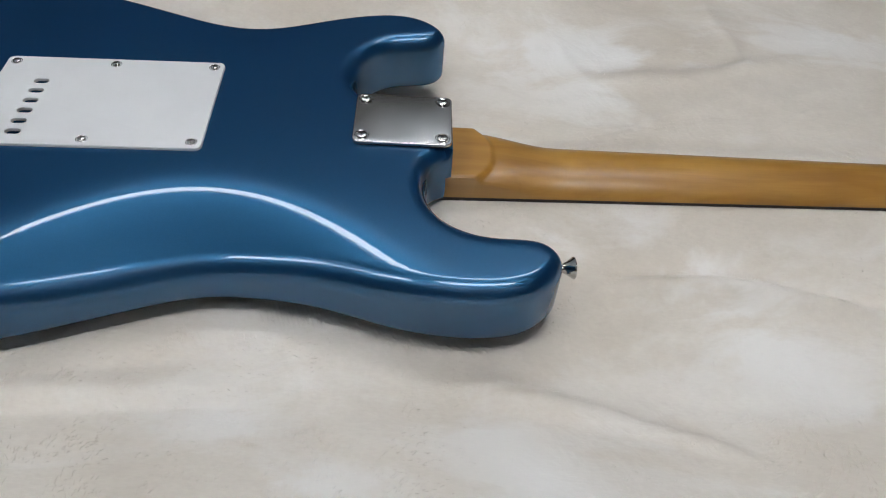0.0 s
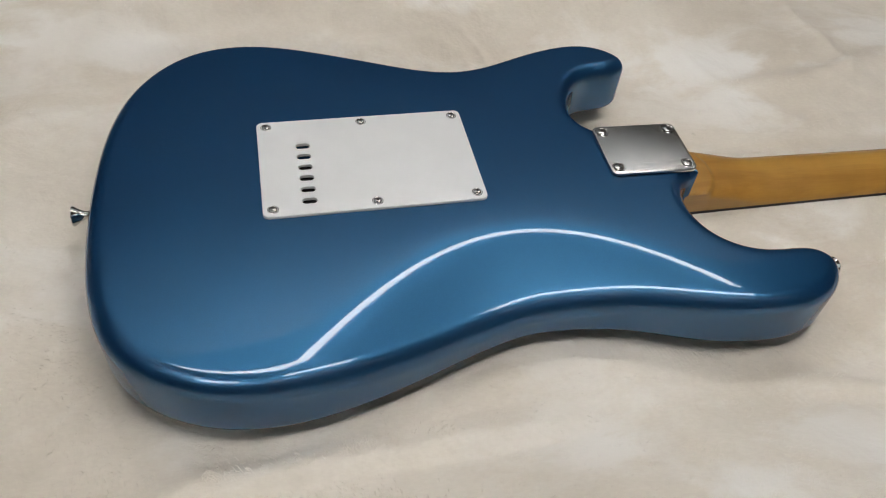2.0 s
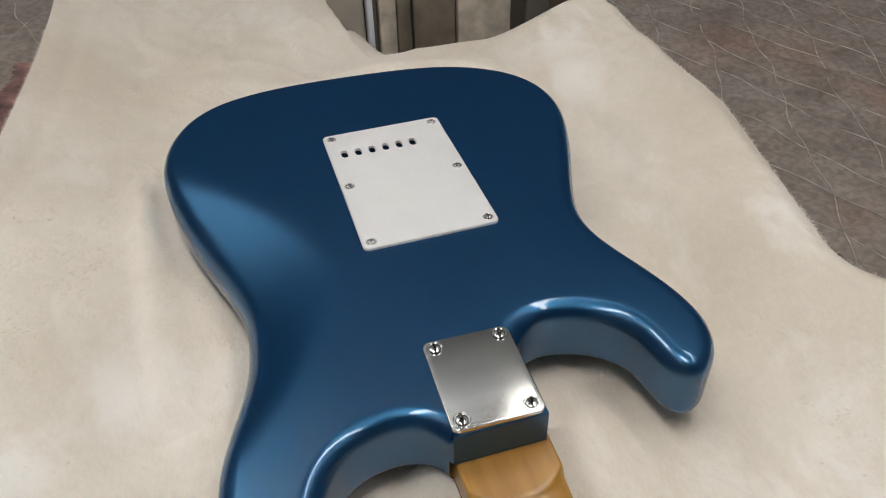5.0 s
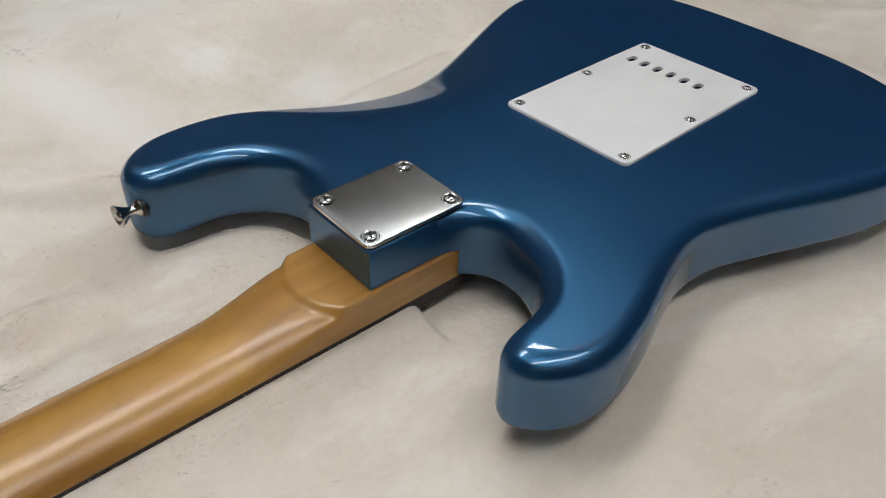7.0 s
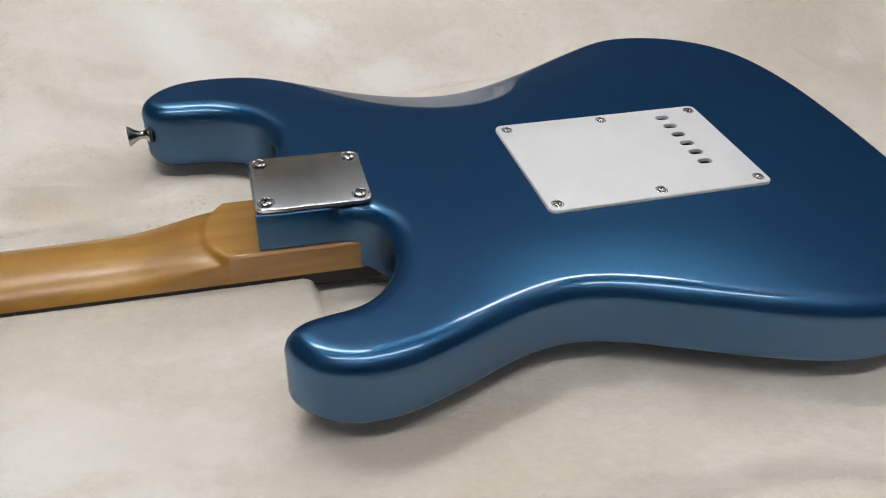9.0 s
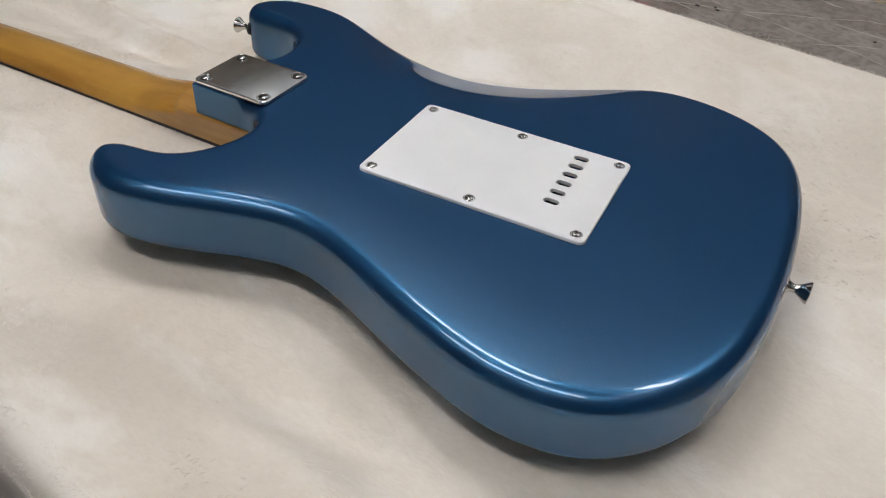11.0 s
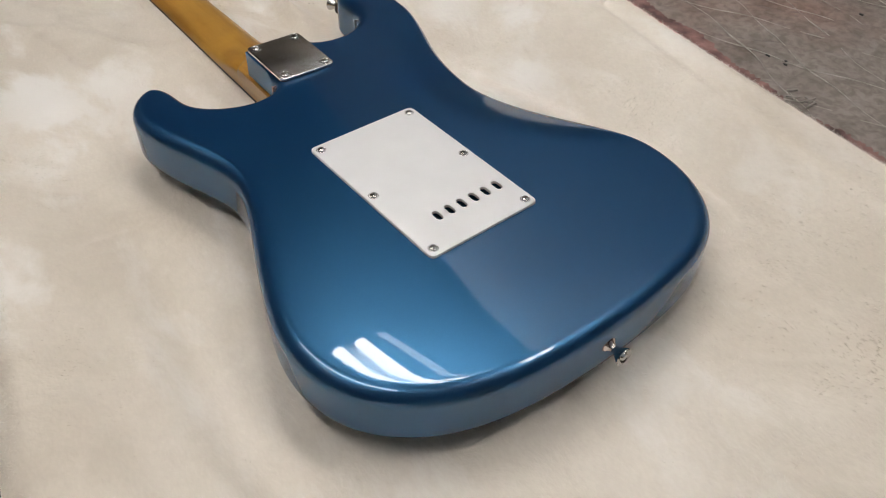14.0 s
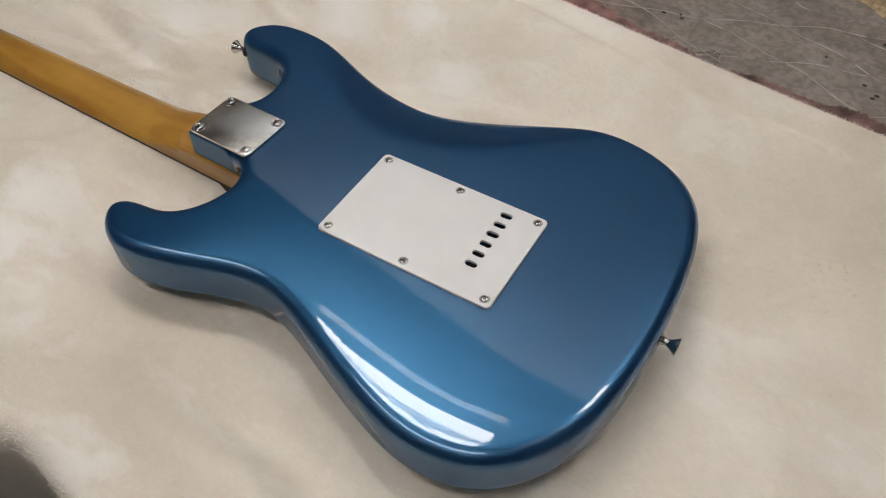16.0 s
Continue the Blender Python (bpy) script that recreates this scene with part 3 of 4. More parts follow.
# neck plate
gasket = part("gasket", plate(rounded_rect(0.0635, 0.0512, 0.0050), [], 0.0001, 0.0010, 0.0002), BLACK, guitar, "black plastic gasket", at=pose(0.198, 0, BACK, 0, 0, -0.8))
neck_plate = part("neck_plate", plate(rounded_rect(0.0640, 0.0515, 0.0048), [], 0.0010, 0.0030, 0.0007), STEEL, guitar, "polished steel neck plate", at=pose(0.198, 0, BACK, 0, 0, -0.8))
for sx in (-0.0258, 0.0258):
    for sy in (-0.0192, 0.0192):
        part("screw", plate_screw, None, neck_plate, "chrome cross-head screw", at=pose(sx, sy, 0.0029, 0, 0, 35 + 900 * sx + 500 * sy))

part("strap_button", strap_button(), NICKEL, guitar, "chrome strap button on the horn", at=Matrix.Translation((0.2880, -0.1075, 0.037)) @ Euler((0, radians(90), radians(4))).to_matrix().to_4x4())
part("strap_button", strap_button(), NICKEL, guitar, "chrome strap button on the butt end", at=Matrix.Translation((-0.1795, -0.001, 0.037)) @ Euler((0, radians(-90), 0)).to_matrix().to_4x4())


washer = revolve([(0.0, -0.0016), (0.0058, -0.0016), (0.0060, -0.0010), (0.0060, 0.0006), (0.0056, 0.0009), (0.0, 0.0009)], 28)
washer = mesh_of(washer, "washer")
washer.materials.append(BLACK)
for button in [ob for ob in guitar.children if ob.name.startswith("strap_button")]:
    part("washer", washer, None, button, "black felt washer")


# ---- fleece, mat, table ----
def bass_edge(x):
    """Where the fleece ends on the bass side."""
    return -0.315 - 0.155 * x - 0.15 * x * x - 4.0 * np.clip(x - 0.115, 0, 0.14)


def treble_edge(u):
    """Where the fleece turns down over the table's edge on the treble side."""
    return 0.292 - 0.21 * np.clip(u, -0.06, 0.13) + 0.075 * smooth01((u - 0.145) / 0.12)


def mat_height(x, y):
    return -0.012 + 0.060 * smooth01((-y - 0.15) / 0.15)


def ripple(x, y, scale, seed):
    return np.array([noise.noise(Vector((a * scale + seed, b * scale, seed * 1.7))) for a, b in zip(x, y)])


def turned_down(c, edge, r):
    """A coordinate that goes over a table's edge, and how far the cloth has dropped there."""
    over = np.maximum(c - edge, 0)
    a = np.minimum(over / r, math.pi / 2)
    return np.where(over > 0, edge + r * np.sin(a), c), r * (1 - np.cos(a)) + np.maximum(over - r * math.pi / 2, 0)


def fleece_surface(u, s):
    """Where a point of the cloth lies, given its flat coordinates."""
    lo = bass_edge(u)
    y, dy = turned_down(s, treble_edge(u), 0.022)
    y = y - 0.12 * np.clip(dy - 0.022, 0, 0.3)
    # over the table's short end: it juts out on the bass side, and the cloth slopes outwards beside that
    jut = smooth01((-s + 0.052) / 0.04)
    x, dx = turned_down(-u, 0.306 + 0.29 * jut, 0.022)
    slope = (0.7 + 3.3 * smooth01((0.11 - s) / 0.04)) * (1 - jut)
    x = -x - np.minimum(slope * np.clip(dx - 0.022, 0, 0.16), np.maximum(0.585 - x, 0))
    h = 0.003 + 0.046 * smooth01((-y - 0.17) / 0.13) + 0.032 * smooth01((y - 0.18) / 0.12) * smooth01((0.5 - x) / 0.3)
    h += 0.0030 * ripple(x, y, 9, 3.1) + 0.0012 * ripple(x, y, 30, 7.7)
    h += 0.0042 * np.clip(1 - np.abs(2.2 * ripple(x, y, 4.3, 1.9)), 0, 1) ** 5 + 0.0016 * np.clip(1 - np.abs(2.5 * ripple(x, y, 11.0, 6.3)), 0, 1) ** 4
    # a soft crease along the bass side of the body
    line = -0.183 + 0.06 * np.maximum(x, 0) - 0.10 * np.maximum(-x - 0.05, 0)
    h += 0.010 * np.exp(-((y - line) / 0.013) ** 2) * smooth01((x + 0.17) / 0.06) * smooth01((0.16 - x) / 0.10)
    h -= 0.006 * np.exp(-((y - line + 0.028) / 0.010) ** 2) * smooth01((x + 0.17) / 0.06) * smooth01((0.16 - x) / 0.10)
    # folds beside the neck
    for y0, slope, x0, x1, high, wide in ((-0.085, -0.14, 0.30, 0.62, 0.012, 0.011), (-0.165, -0.35, 0.22, 0.50, 0.011, 0.012), (-0.222, -0.28, 0.27, 0.52, 0.008, 0.011), (-0.250, -0.10, 0.12, 0.46, 0.005, 0.014),
                                          (0.125, 0.25, 0.33, 0.60, 0.005, 0.012), (0.235, -0.06, -0.22, 0.10, 0.005, 0.014)):
        off = y - y0 - slope * (x - x0) - 0.006 * np.sin(x * 27 + y0 * 40)
        along = smooth01((x - x0) / 0.07) * smooth01((x1 - x) / 0.09)
        h += along * high * (np.exp(-((off / wide) ** 2)) - 0.6 * np.exp(-(((off - 1.9 * wide) / wide) ** 2)))
    d = from_outline(np.stack([x, y], 1))
    k = smooth01((d - 0.001) / 0.028)
    h -= 0.009 * smooth01((y + 0.05) / 0.05) * smooth01((0.12 - d) / 0.08)
    lean = -0.006 + 0.0125 * smooth01((-y - 0.02) / 0.08)
    h = h * k + (lean * smooth01((d + 0.010) / 0.009) - 0.010 * (1 - smooth01((d + 0.010) / 0.009))) * (1 - k)
    nd = np.where(x > 0.2, np.abs(y - 0.002) - 0.026, 9.0)
    k = smooth01(nd / 0.035)
    near = (1 - k) * smooth01((x - 0.188) / 0.020)
    h = np.minimum(h, 0.0125 * (1 - k) + 0.02 * k + np.where(k >= 1, 1, 0)) * (1 - near) + 0.0125 * near
    inner = (x > 0.2) & (np.abs(y - 0.002) < 0.018)
    h = np.where(inner, 0.002, h)
    # rolled edge on the mat
    edge = s - lo
    h = np.maximum(h, mat_height(x, y) + 0.010)
    e = np.clip(edge / 0.016, 0, 1)
    h = (mat_height(x, y) + 0.002) * (1 - np.sqrt(1 - (1 - e) ** 2)) + h * np.sqrt(1 - (1 - e) ** 2)
    h += 0.004 * np.exp(-((edge - 0.012) / 0.008) ** 2) - 0.003 * np.exp(-((edge - 0.030) / 0.006) ** 2)
    z = h - dy - dx
    return x, y, np.maximum(z, -0.72)


# where the nap has been stroked up: middle, half length and width, turn, amount
STROKED = [(0.36, 0.18, 0.09, 0.035, 0, 1), (0.47, 0.17, 0.10, 0.03, 10, 0.8), (0.35, 0.12, 0.04, 0.03, 0, 0.7), (0.58, 0.22, 0.06, 0.03, 0, 0.7), (0.38, -0.06, 0.07, 0.02, -30, 0.6),
           (0.43, -0.15, 0.08, 0.03, -40, 0.8), (0.11, -0.20, 0.03, 0.02, 0, 0.6), (-0.27, 0.25, 0.05, 0.03, 0, 0.6), (-0.18, 0.23, 0.04, 0.02, 0, 0.6), (0.24, -0.36, 0.10, 0.03, 60, 0.9),
           (0.16, -0.36, 0.05, 0.015, 20, 0.9), (0.28, -0.07, 0.04, 0.025, 0, 0.9), (0.20, 0.21, 0.05, 0.03, 0, 0.4), (0.10, 0.26, 0.06, 0.03, -30, 0.4),
           (0.20, -0.335, 0.06, 0.025, -20, 1.0), (0.27, -0.245, 0.06, 0.025, -55, 0.9), (0.16, -0.247, 0.04, 0.02, 0, 0.8), (0.01, -0.316, 0.06, 0.015, 0, 0.9)]


def stroked(x, y):
    much = np.zeros(len(x))
    for cx, cy, rx, ry, turn, amount in STROKED:
        a = math.radians(turn)
        p, q = (x - cx) * math.cos(a) + (y - cy) * math.sin(a), (y - cy) * math.cos(a) - (x - cx) * math.sin(a)
        much = np.maximum(much, amount * np.exp(-((p / rx) ** 2) - (q / ry) ** 2))
    return much


def fleece_mesh():
    us = np.concatenate([np.linspace(-0.95, -0.36, 60), np.linspace(-0.354, 0.62, 330), np.linspace(0.63, 1.15, 40)])
    vs = np.concatenate([np.linspace(0, 0.06, 22), np.linspace(0.0625, 0.60, 200), np.linspace(0.605, 1, 70)])
    u, v = np.meshgrid(us, vs, indexing="ij")
    u, v = u.ravel(), v.ravel()
    lo = bass_edge(u)
    x, y, z = fleece_surface(u, lo + (0.95 - lo) * v)
    me = bpy.data.meshes.new("fleece_blanket")
    nu, nv = len(us), len(vs)
    faces = [(i * nv + j, (i + 1) * nv + j, (i + 1) * nv + j + 1, i * nv + j + 1) for i in range(nu - 1) for j in range(nv - 1)]
    me.from_pydata(np.stack([x, y, z], 1).tolist(), [], faces)
    for p in me.polygons:
        p.use_smooth = True
    me.materials.append(FLEECE)
    me.attributes.new("brushed", "FLOAT", "POINT").data.foreach_set("value", stroked(x, y).astype(np.float32))
    return me


fleece = tagged(new("fleece_blanket", fleece_mesh()), "cream fleece blanket spread over the table", "blanket")
thick = fleece.modifiers.new("thickness", "SOLIDIFY")
thick.thickness, thick.offset = 0.004, -1.0


def pile_fringe():
    """Short soft fibres that stand out along the fleece's edges and where it meets the neck."""
    rng = np.random.default_rng(4)
    u1 = rng.uniform(-0.40, 0.33, 9000)
    s1 = bass_edge(u1) + rng.uniform(0.0005, 0.016, 9000)
    u2 = rng.uniform(-0.30, 0.35, 6000)
    s2 = treble_edge(u2) + 0.004 + rng.uniform(0.0, 0.03, 6000)
    u3 = rng.uniform(0.25, 0.62, 5000)
    s3 = 0.002 + np.where(rng.random(5000) < 0.5, 1, -1) * (neck_half_width(u3) + rng.uniform(0.0005, 0.012, 5000))
    u, s = np.concatenate([u1, u2, u3]), np.concatenate([s1, s2, s3])
    x, y, z = fleece_surface(u, s)
    n = len(u)
    base = np.stack([x, y, z - 0.0003], 1)
    a = rng.uniform(0, 2 * math.pi, n)
    lean = np.stack([np.cos(a), np.sin(a), rng.uniform(0.2, 0.9, n)], 1)
    lean /= np.linalg.norm(lean, axis=1)[:, None]
    across = np.stack([-np.sin(a), np.cos(a), 0 * a], 1) * 0.00018
    tip = base + lean * rng.uniform(0.0016, 0.0042, n)[:, None]
    co = np.stack([base - across, base + across, tip], 1).reshape(-1, 3)
    me = bpy.data.meshes.new("pile_fringe")
    me.from_pydata(co.tolist(), [], [(3 * k, 3 * k + 1, 3 * k + 2) for k in range(n)])
    me.materials.append(FLEECE)
    return me


part("pile_fringe", pile_fringe(), None, fleece, "soft pile along the edges")


def nap_fibres(count=110000):
    """Lying fibres of the nap over the whole top, combed in drifting directions and gathered in tufts."""
    rng = np.random.default_rng(11)
    u, s = rng.uniform(-0.30, 0.60, count), rng.uniform(-0.33, 0.29, count)
    tuft = ripple(u, s, 60, 2.2) + 0.6 * ripple(u, s, 21, 8.4)
    keep = (rng.random(count) < (0.35 + 1.3 * tuft) * (0.45 + 0.55 * smooth01((0.05 - s) / 0.1)) + 0.1 * stroked(u, s)) & (s > bass_edge(u) + 0.004) & ((np.abs(s - 0.002) > 0.024) | (u < 0.2))
    u, s = u[keep], s[keep]
    clear = from_outline(np.stack([u, s], 1)) > 0.003
    u, s = u[clear], s[clear]
    x, y, z = fleece_surface(u, s)
    n = len(u)
    a = 0.8 + 5.0 * ripple(x, y, 7, 5.1) + rng.normal(0, 0.45, n)
    rise = rng.uniform(0.04, 0.16 + 0.24 * smooth01((0.05 - y) / 0.1), n)
    reach = rng.uniform(0.0016, 0.0040, n)[:, None]
    lie = np.stack([np.cos(a), np.sin(a), rise], 1)
    across = np.stack([-np.sin(a), np.cos(a), 0 * a], 1) * rng.uniform(0.00014, 0.00030, n)[:, None]
    base = np.stack([x, y, z - 0.0002], 1)
    mid = base + lie * reach * 0.55
    tip = base + (lie - np.array([0, 0, 0.15])) * reach
    co = np.stack([base - across, base + across, mid + across * 0.8, tip, mid - across * 0.8], 1).reshape(-1, 3)
    me = bpy.data.meshes.new("nap_fibres")
    me.from_pydata(co.tolist(), [], [tuple(range(5 * k, 5 * k + 5)) for k in range(n)])
    me.attributes.new("brushed", "FLOAT", "POINT").data.foreach_set("value", np.repeat(stroked(x, y), 5).astype(np.float32))
    me.materials.append(FLEECE)
    return me


tagged(part("nap", nap_fibres(), None, fleece), "soft brushed nap", kind="stuff")


def mat_mesh(x0, x1, y0, y1, height, seed):
    nx, ny = int((x1 - x0) / 0.008), int((y1 - y0) / 0.008)
    xs, ys = np.linspace(x0, x1, nx), np.linspace(y0, y1, ny)
    gx, gy = np.meshgrid(xs, ys, indexing="ij")
    gx, gy = gx.ravel(), gy.ravel()
    a, b = (gx * 0.94 + gy * 0.34), (gx * -0.5 + gy * 0.87)
    q = 0.075
    seam = np.minimum(np.abs((a / q) % 1 - 0.5), np.abs((b / q) % 1 - 0.5)) * q
    z = height(gx, gy) - 0.004 * np.exp(-(seam / 0.004) ** 2) + 0.0025 * ripple(gx, gy, 22, seed)
    me = bpy.data.meshes.new("mat")
    me.from_pydata(np.stack([gx, gy, z], 1).tolist(), [], [(i * ny + j, (i + 1) * ny + j, (i + 1) * ny + j + 1, i * ny + j + 1) for i in range(nx - 1) for j in range(ny - 1)])
    for p in me.polygons:
        p.use_smooth = True
    me.materials.append(MAT)
    return me


def stitch_line(x0, y0, slope, length, height, seed):
    """A pale ridge of stitching over a mat."""
    bm = bmesh.new()
    t = np.linspace(0, length, int(length / 0.012))
    x = x0 + t
    y = y0 + slope * t + 0.004 * np.sin(t * 31 + seed) + 0.002 * np.sin(t * 83 + 2 * seed)
    z = height(x, y) + 0.0006
    r = 0.0006 + 0.0004 * np.sin(t * 57 + seed) * np.sin(t * 13 + 2 * seed)
    rows = [[bm.verts.new((a, b + rr * math.cos(k), c + 0.9 * rr * math.sin(k))) for k in (0, 1.05, 2.09, 3.14)] for a, b, c, rr in zip(x, y, z, r)]
    for p, q in zip(rows, rows[1:]):
        for k in range(3):
            bm.faces.new((p[k], q[k], q[k + 1], p[k + 1]))
    return bm


def quilted_mat(x0, x1, y0, y1, height, seed, label):
    mat = tagged(new("quilted_mat", mat_mesh(x0, x1, y0, y1, height, seed)), label, "mat")
    rng = random.Random(int(seed))
    for slope in (0.34, -0.42):
        k = y0 - 0.5
        while k < y1 + 0.5:
            # the stretch of the line that lies on the mat
            xs = sorted(((y0 - k) / slope, (y1 - k) / slope))
            a, b = max(x0 + 0.01, x0 + xs[0]), min(x1 - 0.01, x0 + xs[1])
            if b - a > 0.08:
                part("stitch_line", stitch_line(a, k + slope * (a - x0), slope, b - a, height, rng.uniform(0, 6)), STITCH, mat)
            k += 0.058 + rng.uniform(-0.012, 0.012)
    return mat


bass_mat = quilted_mat(-0.6, 1.1, -1.15, -0.16, mat_height, 2.0, "worn grey quilted mat with pale stitched diamonds")
bench_mat = quilted_mat(-0.5, 1.2, 0.345, 1.45, lambda x, y: -0.03 + 0 * x, 5.0, "worn grey quilted mat on a second bench")
bm = bmesh.new()
rows = []
ragged = random.Random(5)
for x in np.linspace(-0.32, 0.30, 260):
    e = float(bass_edge(np.array([x]))[0])
    w = 0.014 + 0.008 * float(smooth01((x + 0.12) / 0.2)) + 0.004 * math.sin(x * 23 + 1.0) + 0.003 * math.sin(x * 71) + ragged.uniform(-0.0025, 0.0025)
    rows.append([bm.verts.new((x, yy, float(mat_height(x, yy)) + 0.0022)) for yy in (e + 0.02, e - 0.3 * w, e - w)])
for p, q in zip(rows, rows[1:]):
    for k in range(2):
        bm.faces.new((p[k], q[k], q[k + 1], p[k + 1]))
part("red_binding", bm, RED, bass_mat, "faded red cloth binding")
bm = bmesh.new()
rows = []
for x in np.linspace(-0.06, 0.13, 60):
    e = float(bass_edge(np.array([x]))[0])
    w = 0.003 + 0.005 * float(smooth01((x + 0.06) / 0.10))
    rows.append([bm.verts.new((x, yy, float(mat_height(x, yy)) + zz)) for yy, zz in ((e + 0.01, 0.0026), (e - 0.4 * w, 0.0044), (e - w, 0.0026))])
for p, q in zip(rows, rows[1:]):
    for k in range(2):
        bm.faces.new((p[k], q[k], q[k + 1], p[k + 1]))
part("piping", bm, BRIGHT_RED, bass_mat, "red piping along the edge")
rng = random.Random(8)
SPECKS = [(-0.041, -0.367), (-0.056, -0.372), (-0.060, -0.366), (-0.198, -0.376), (-0.239, -0.351), (-0.249, -0.335), (-0.252, -0.341)]
SPECKS += [(rng.uniform(-0.35, 0.12), rng.uniform(-0.60, -0.42)) for k in range(9)]
for x, y in SPECKS:
    r = rng.uniform(0.0014, 0.0034)
    z = float(mat_height(x, y))
    part("speck", box(x, x + r * rng.uniform(1, 2.2), y, y + r, z + 0.001, z + 0.0022, 0.0004, 1), BLACK, bass_mat)
for k in range(7):
    x, y, a = -0.100 + rng.uniform(-0.014, 0.014), -0.317 + rng.uniform(-0.012, -0.002), rng.uniform(0, 180)
    part("lint", box(-0.006, 0.006, -0.0007, 0.0007, 0.001, 0.0026, 0.0003, 1), STITCH, bass_mat, "pale torn thread", at=pose(x, y, float(mat_height(x, y)) + 0.002, 0, rng.uniform(-12, 12), a))


for x, y, w, d in ((0.229, 0.496, 0.004, 0.006), (0.246, 0.499, 0.007, 0.0015), (0.246, 0.492, 0.0015, 0.008), (0.258, 0.485, 0.003, 0.003), (0.213, 0.493, 0.002, 0.003), (0.320, 0.475, 0.005, 0.002),
                   (0.344, 0.519, 0.003, 0.002), (0.278, 0.468, 0.006, 0.002)):
    part("speck", box(x, x + w, y, y + d, -0.0295, -0.0278, 0.0004, 1), BLACK, bench_mat)
for k in range(5):
    part("lint", box(-0.006, 0.006, -0.0007, 0.0007, 0.001, 0.0026, 0.0003, 1), STITCH, bench_mat, "pale torn thread",
         at=pose(0.230 + rng.uniform(-0.012, 0.02), 0.462 + rng.uniform(-0.006, 0.006), -0.029, 0, rng.uniform(-12, 12), rng.uniform(0, 180)))


def folded_cloth():
    """A thick folded piece of coarse cloth with a soft rounded edge, wrinkled on top."""
    bm = bmesh.new()
    rows = []
    for a in np.linspace(0, 1, 46):
        row = []
        for b in np.linspace(0, 1, 40):
            x, y = -0.12 + 0.24 * a, -0.11 + 0.22 * b
            e = min(min(a, 1 - a) * 0.24, min(b, 1 - b) * 0.22)
            e = min(e / 0.016, 1)
            z = 0.022 * math.sqrt(1 - (1 - e) ** 2)
            z += (0.004 * noise.noise(Vector((x * 30, y * 30, 4.0))) + 0.002 * noise.noise(Vector((x * 90, y * 90, 1.0)))) * e
            row.append(bm.verts.new((x + 0.006 * noise.noise(Vector((y * 25, 0, 2.0))), y + 0.006 * noise.noise(Vector((x * 25, 3.0, 0))), z)))
        rows.append(row)
    for p, q in zip(rows, rows[1:]):
        for k in range(len(p) - 1):
            bm.faces.new((p[k], q[k], q[k + 1], p[k + 1]))
    rim = [r[0] for r in rows] + rows[-1][1:] + [r[-1] for r in rows[::-1]][1:] + rows[0][::-1][1:-1]
    bm.faces.new(rim[::-1])
    return bm


tan_cloth = part("folded_cloth", folded_cloth(), TAN, at=pose(-0.236, -0.596, 0.0295, 0, 0, -35.5))
tagged(tan_cloth, "folded coarse tan cloth lying on the quilted mat", "cloth")
table = thing("table", "dark wooden work table under the blanket", "table")
top = box(-0.325, 1.12, -1.16, 0.262, -0.060, -0.030, 0.004)
side = bpy.data.meshes.new("side")
box(-0.59, -0.324, -1.16, 0.03, -0.060, -0.0305, 0.004).to_mesh(side)
top.from_mesh(side)
part("tabletop", top, TABLE_WOOD, table)
for x, y in ((-0.28, 0.20), (1.06, 0.20), (-0.56, -1.1), (1.06, -1.1)):
    part("leg", box(x - 0.03, x + 0.03, y - 0.03, y + 0.03, -0.75, -0.0605, 0.003), TABLE_WOOD, table)
bench = thing("bench", "dark wooden bench beside the table", "bench")
part("bench_top", box(-0.5, 1.2, 0.340, 1.46, -0.075, -0.040, 0.004), TABLE_WOOD, bench)
part("bench_side", box(-0.48, 1.18, 0.37, 1.44, -0.75, -0.0755, 0.004), TABLE_WOOD, bench)

# ---- room ----
X0, X1, Y0, Y1, Z0, Z1 = -3.4, 2.2, -3.0, 3.0, -0.75, 1.75
def structure(name, bm, mat, label):
    return tagged(part(name, bm, mat, smooth=False), label, name.split("_")[0], kind="structure")
structure("floor", box(X0, X1, Y0, Y1, Z0 - 0.1, Z0), FLOOR, "dark worn floor")
structure("ceiling", box(X0, X1, Y0, Y1, Z1, Z1 + 0.1), CEILING, "off-white painted ceiling")
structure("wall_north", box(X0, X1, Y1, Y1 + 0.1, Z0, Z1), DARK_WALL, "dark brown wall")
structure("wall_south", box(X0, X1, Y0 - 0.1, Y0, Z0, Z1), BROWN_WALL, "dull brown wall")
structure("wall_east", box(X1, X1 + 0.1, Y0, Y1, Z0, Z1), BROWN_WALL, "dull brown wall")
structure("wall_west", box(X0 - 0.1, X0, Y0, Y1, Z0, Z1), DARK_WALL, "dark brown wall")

# board-clad cabinet beside the table
cabinet = thing("board_cabinet", "cabinet clad in upright worn grey and brown boards", "cabinet")
part("cabinet_body", box(-1.05, -0.6155, 0.042, 0.40, -0.75, 0.17, 0.004), DARK_WALL, cabinet)
for y0, y1, deep, mat in ((0.045, 0.100, 0.006, PANEL), (0.113, 0.120, 0.010, DARK_PANEL), (0.1205, 0.146, 0.000, PALE_PANEL), (0.1485, 0.170, 0.007, BROWN_PANEL),
                          (0.1735, 0.238, 0.005, BROWN_PANEL), (0.241, 0.325, 0.0, PALE_PANEL), (0.352, 0.398, 0.004, DARK_PANEL)):
    part("panel", box(-0.6150, -0.600 - deep, y0, y1, -0.72, 0.15, 0.003), mat, cabinet)
part("edge_strip", box(-0.6150, -0.594, 0.1025, 0.1105, -0.72, 0.15, 0.001), PANEL_LIGHT, cabinet, "pale metal edge strip")

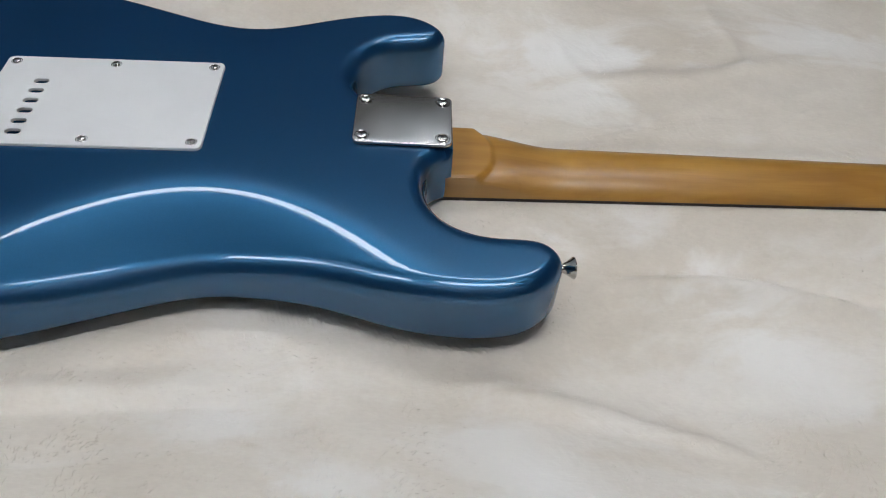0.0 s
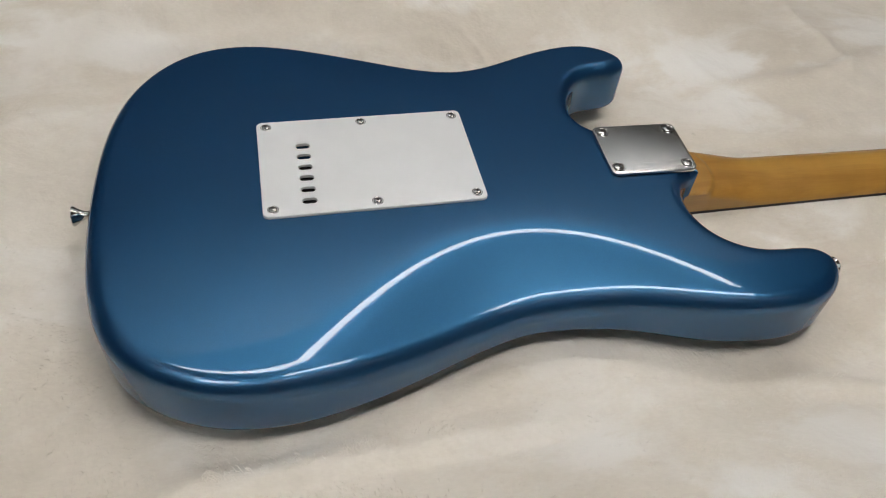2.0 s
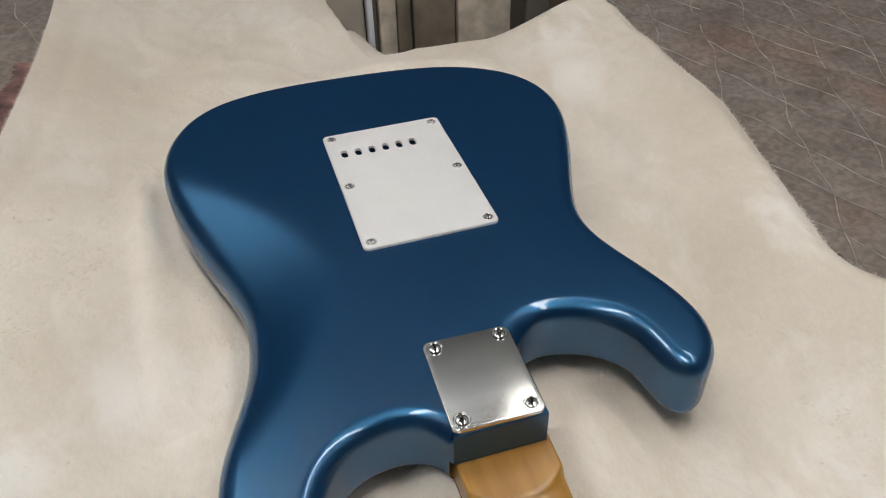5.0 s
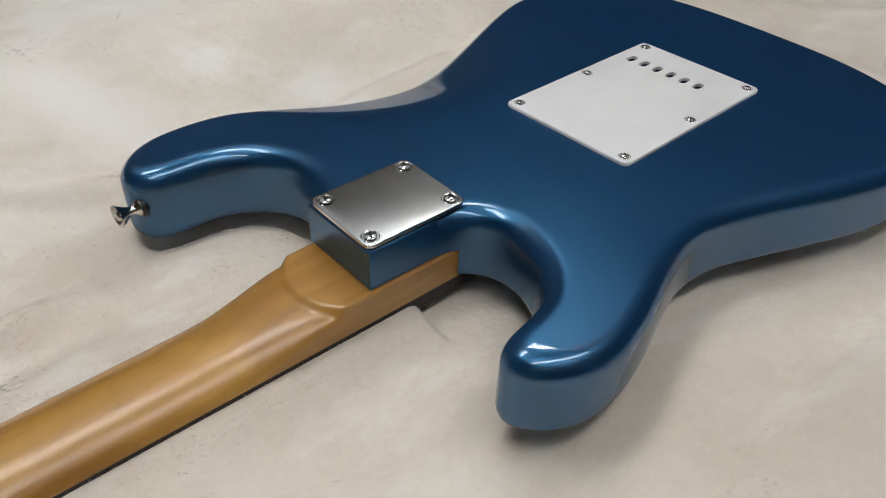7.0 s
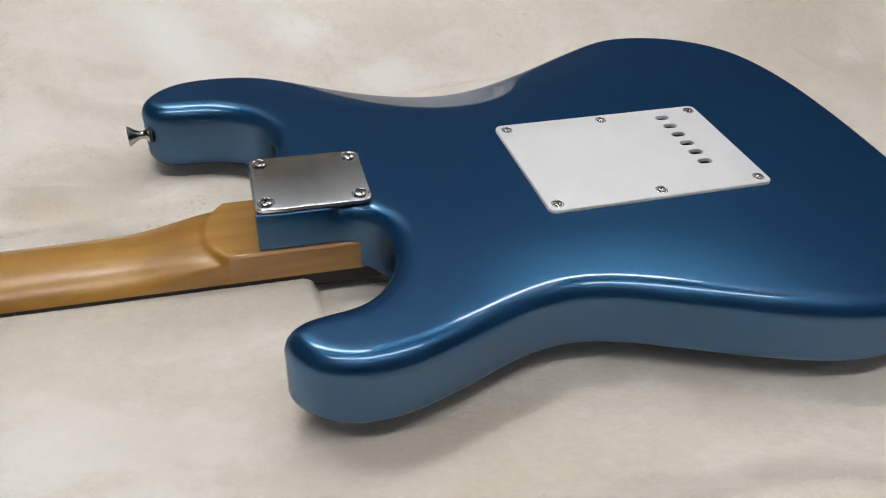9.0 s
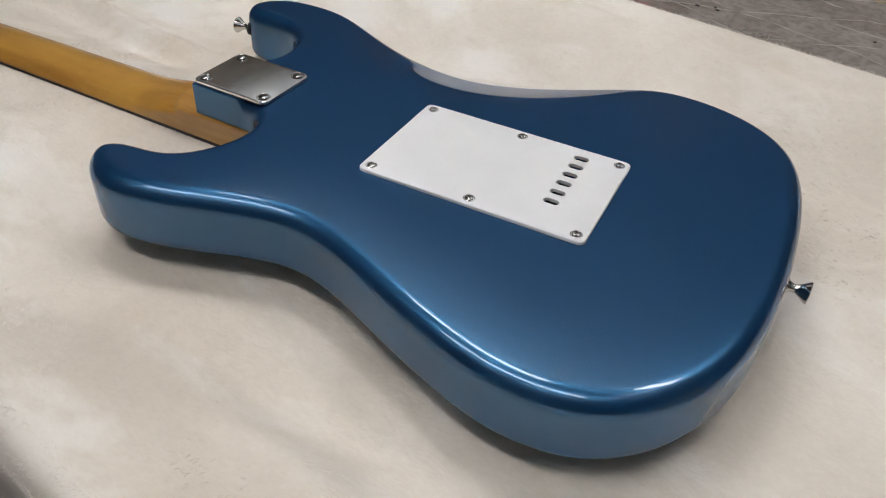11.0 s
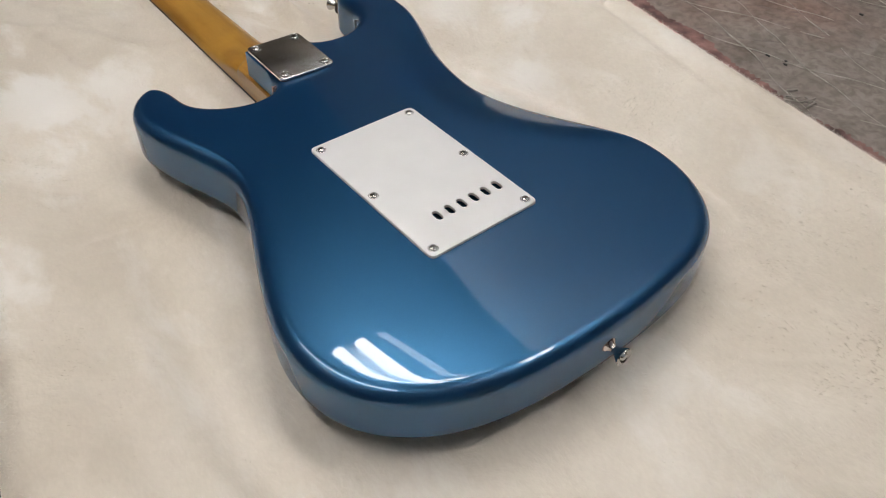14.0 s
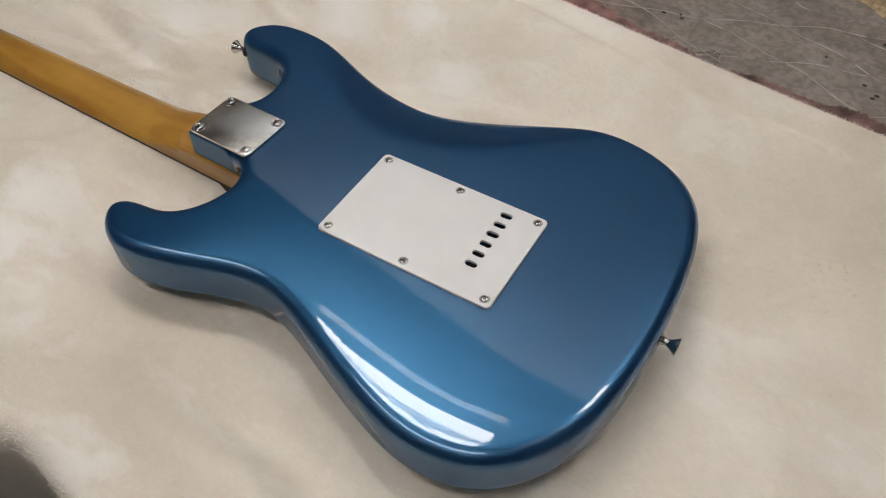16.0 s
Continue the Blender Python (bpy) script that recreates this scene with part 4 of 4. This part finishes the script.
# ---- ceiling lights: two that the lacquer reflects, and a third added as fill ----
def tube_light(x0, x1, y, tube, r, gap, third=0.0):
    lamp = thing("ceiling_light", "lit fluorescent tube light hung below the ceiling, the third one added as fill", "ceiling light", "ceiling lights")
    z = Z1 - 0.50
    part("housing", box(x0 - 0.04, x1 + 0.04, y - 0.085, y + 0.085, z + 0.040, z + 0.070, 0.006), CEILING, lamp, "white reflector pan")
    for x in (x0 + 0.1, x1 - 0.1):
        bm = bmesh.new()
        bmesh.ops.create_cone(bm, cap_ends=True, segments=10, radius1=0.004, radius2=0.004, depth=0.45, matrix=pose(x, y, z + 0.275))
        part("hanger", bm, PANEL_LIGHT, lamp)
    for dy in (-gap, gap, third) if third else (-gap, gap):
        bm = bmesh.new()
        bmesh.ops.create_cone(bm, cap_ends=True, segments=16, radius1=0.014 if dy == third else r, radius2=0.014 if dy == third else r, depth=x1 - x0, matrix=pose((x0 + x1) / 2, y + dy, z + 0.01, 0, 90, 0))
        part("tube", bm, DIM_TUBE if dy == third else tube, lamp, "glowing white tube")
        for x in (x0 - 0.014, x1 + 0.014):
            part("socket", box(x - 0.012, x + 0.012, y + dy - 0.014, y + dy + 0.014, z - 0.01, z + 0.046, 0.003), PLASTIC, lamp)
    return lamp


tube_light(0.05, 0.70, -0.255, BRIGHT_TUBE, 0.027, 0.05, -0.15)
tube_light(-0.42, 0.85, 0.50, AGED_TUBE, 0.020, 0.028)
# added fill lamp: brightens the treble horn, its own reflection falls off the body
tube_light(-0.66, -0.34, -0.52, BRIGHT_TUBE, 0.033, 0.05)


# ---- dark panel added out of view over the table to edge the lacquer's reflections, with added tubes along its edges that light the ceiling beyond ----
PX0, PX1, PY0, PY1, PZ = -0.55, X1 - 0.002, -0.647, 0.83, Z1 - 0.39
added_panel = thing("added_ceiling_panel", "unseen dark ceiling panel and lit tubes added to shape the lacquer's reflections", "ceiling panel", kind="structure")
bm = box(PX0, PX1, PY0, PY1, PZ, PZ + 0.02)
for v in bm.verts:
    v.co.y += (-0.176 if v.co.y < 0 else 0.07) * v.co.x   # its sides splay a little
part("board", bm, ADDED_PANEL_DARK, added_panel, smooth=False)
for x in (PX0 + 0.3, 0.6, PX1 - 0.3):
    for y in (PY0 + 0.2, PY1 - 0.2):
        part("hanger", box(x - 0.006, x + 0.006, y - 0.006, y + 0.006, PZ + 0.0205, Z1 - 0.0005), PANEL_LIGHT, added_panel)


def added_cove_tube(a, b, r=0.013):
    d = Vector(b) - Vector(a)
    bm = bmesh.new()
    m = Matrix.Translation((Vector(a) + Vector(b)) / 2) @ d.to_track_quat("Z", "Y").to_matrix().to_4x4()
    bmesh.ops.create_cone(bm, cap_ends=True, segments=16, radius1=r, radius2=r, depth=d.length, matrix=m)
    part("added_cove_tube", bm, ADDED_COVE_TUBE, added_panel, "glowing white tube")


zt = PZ + 0.05
added_cove_tube((-0.4, PY0 + 0.12, zt), (1.6, PY0 - 0.23, zt), 0.0155)
added_cove_tube((-0.4, PY1 - 0.08, zt), (1.4, PY1 + 0.05, zt))
# hidden tube added to brighten the ceiling that the treble horn reflects
added_cove_tube((PX0 + 0.09, -0.52, zt + 0.03), (PX0 + 0.09, -0.08, zt + 0.03), 0.042)
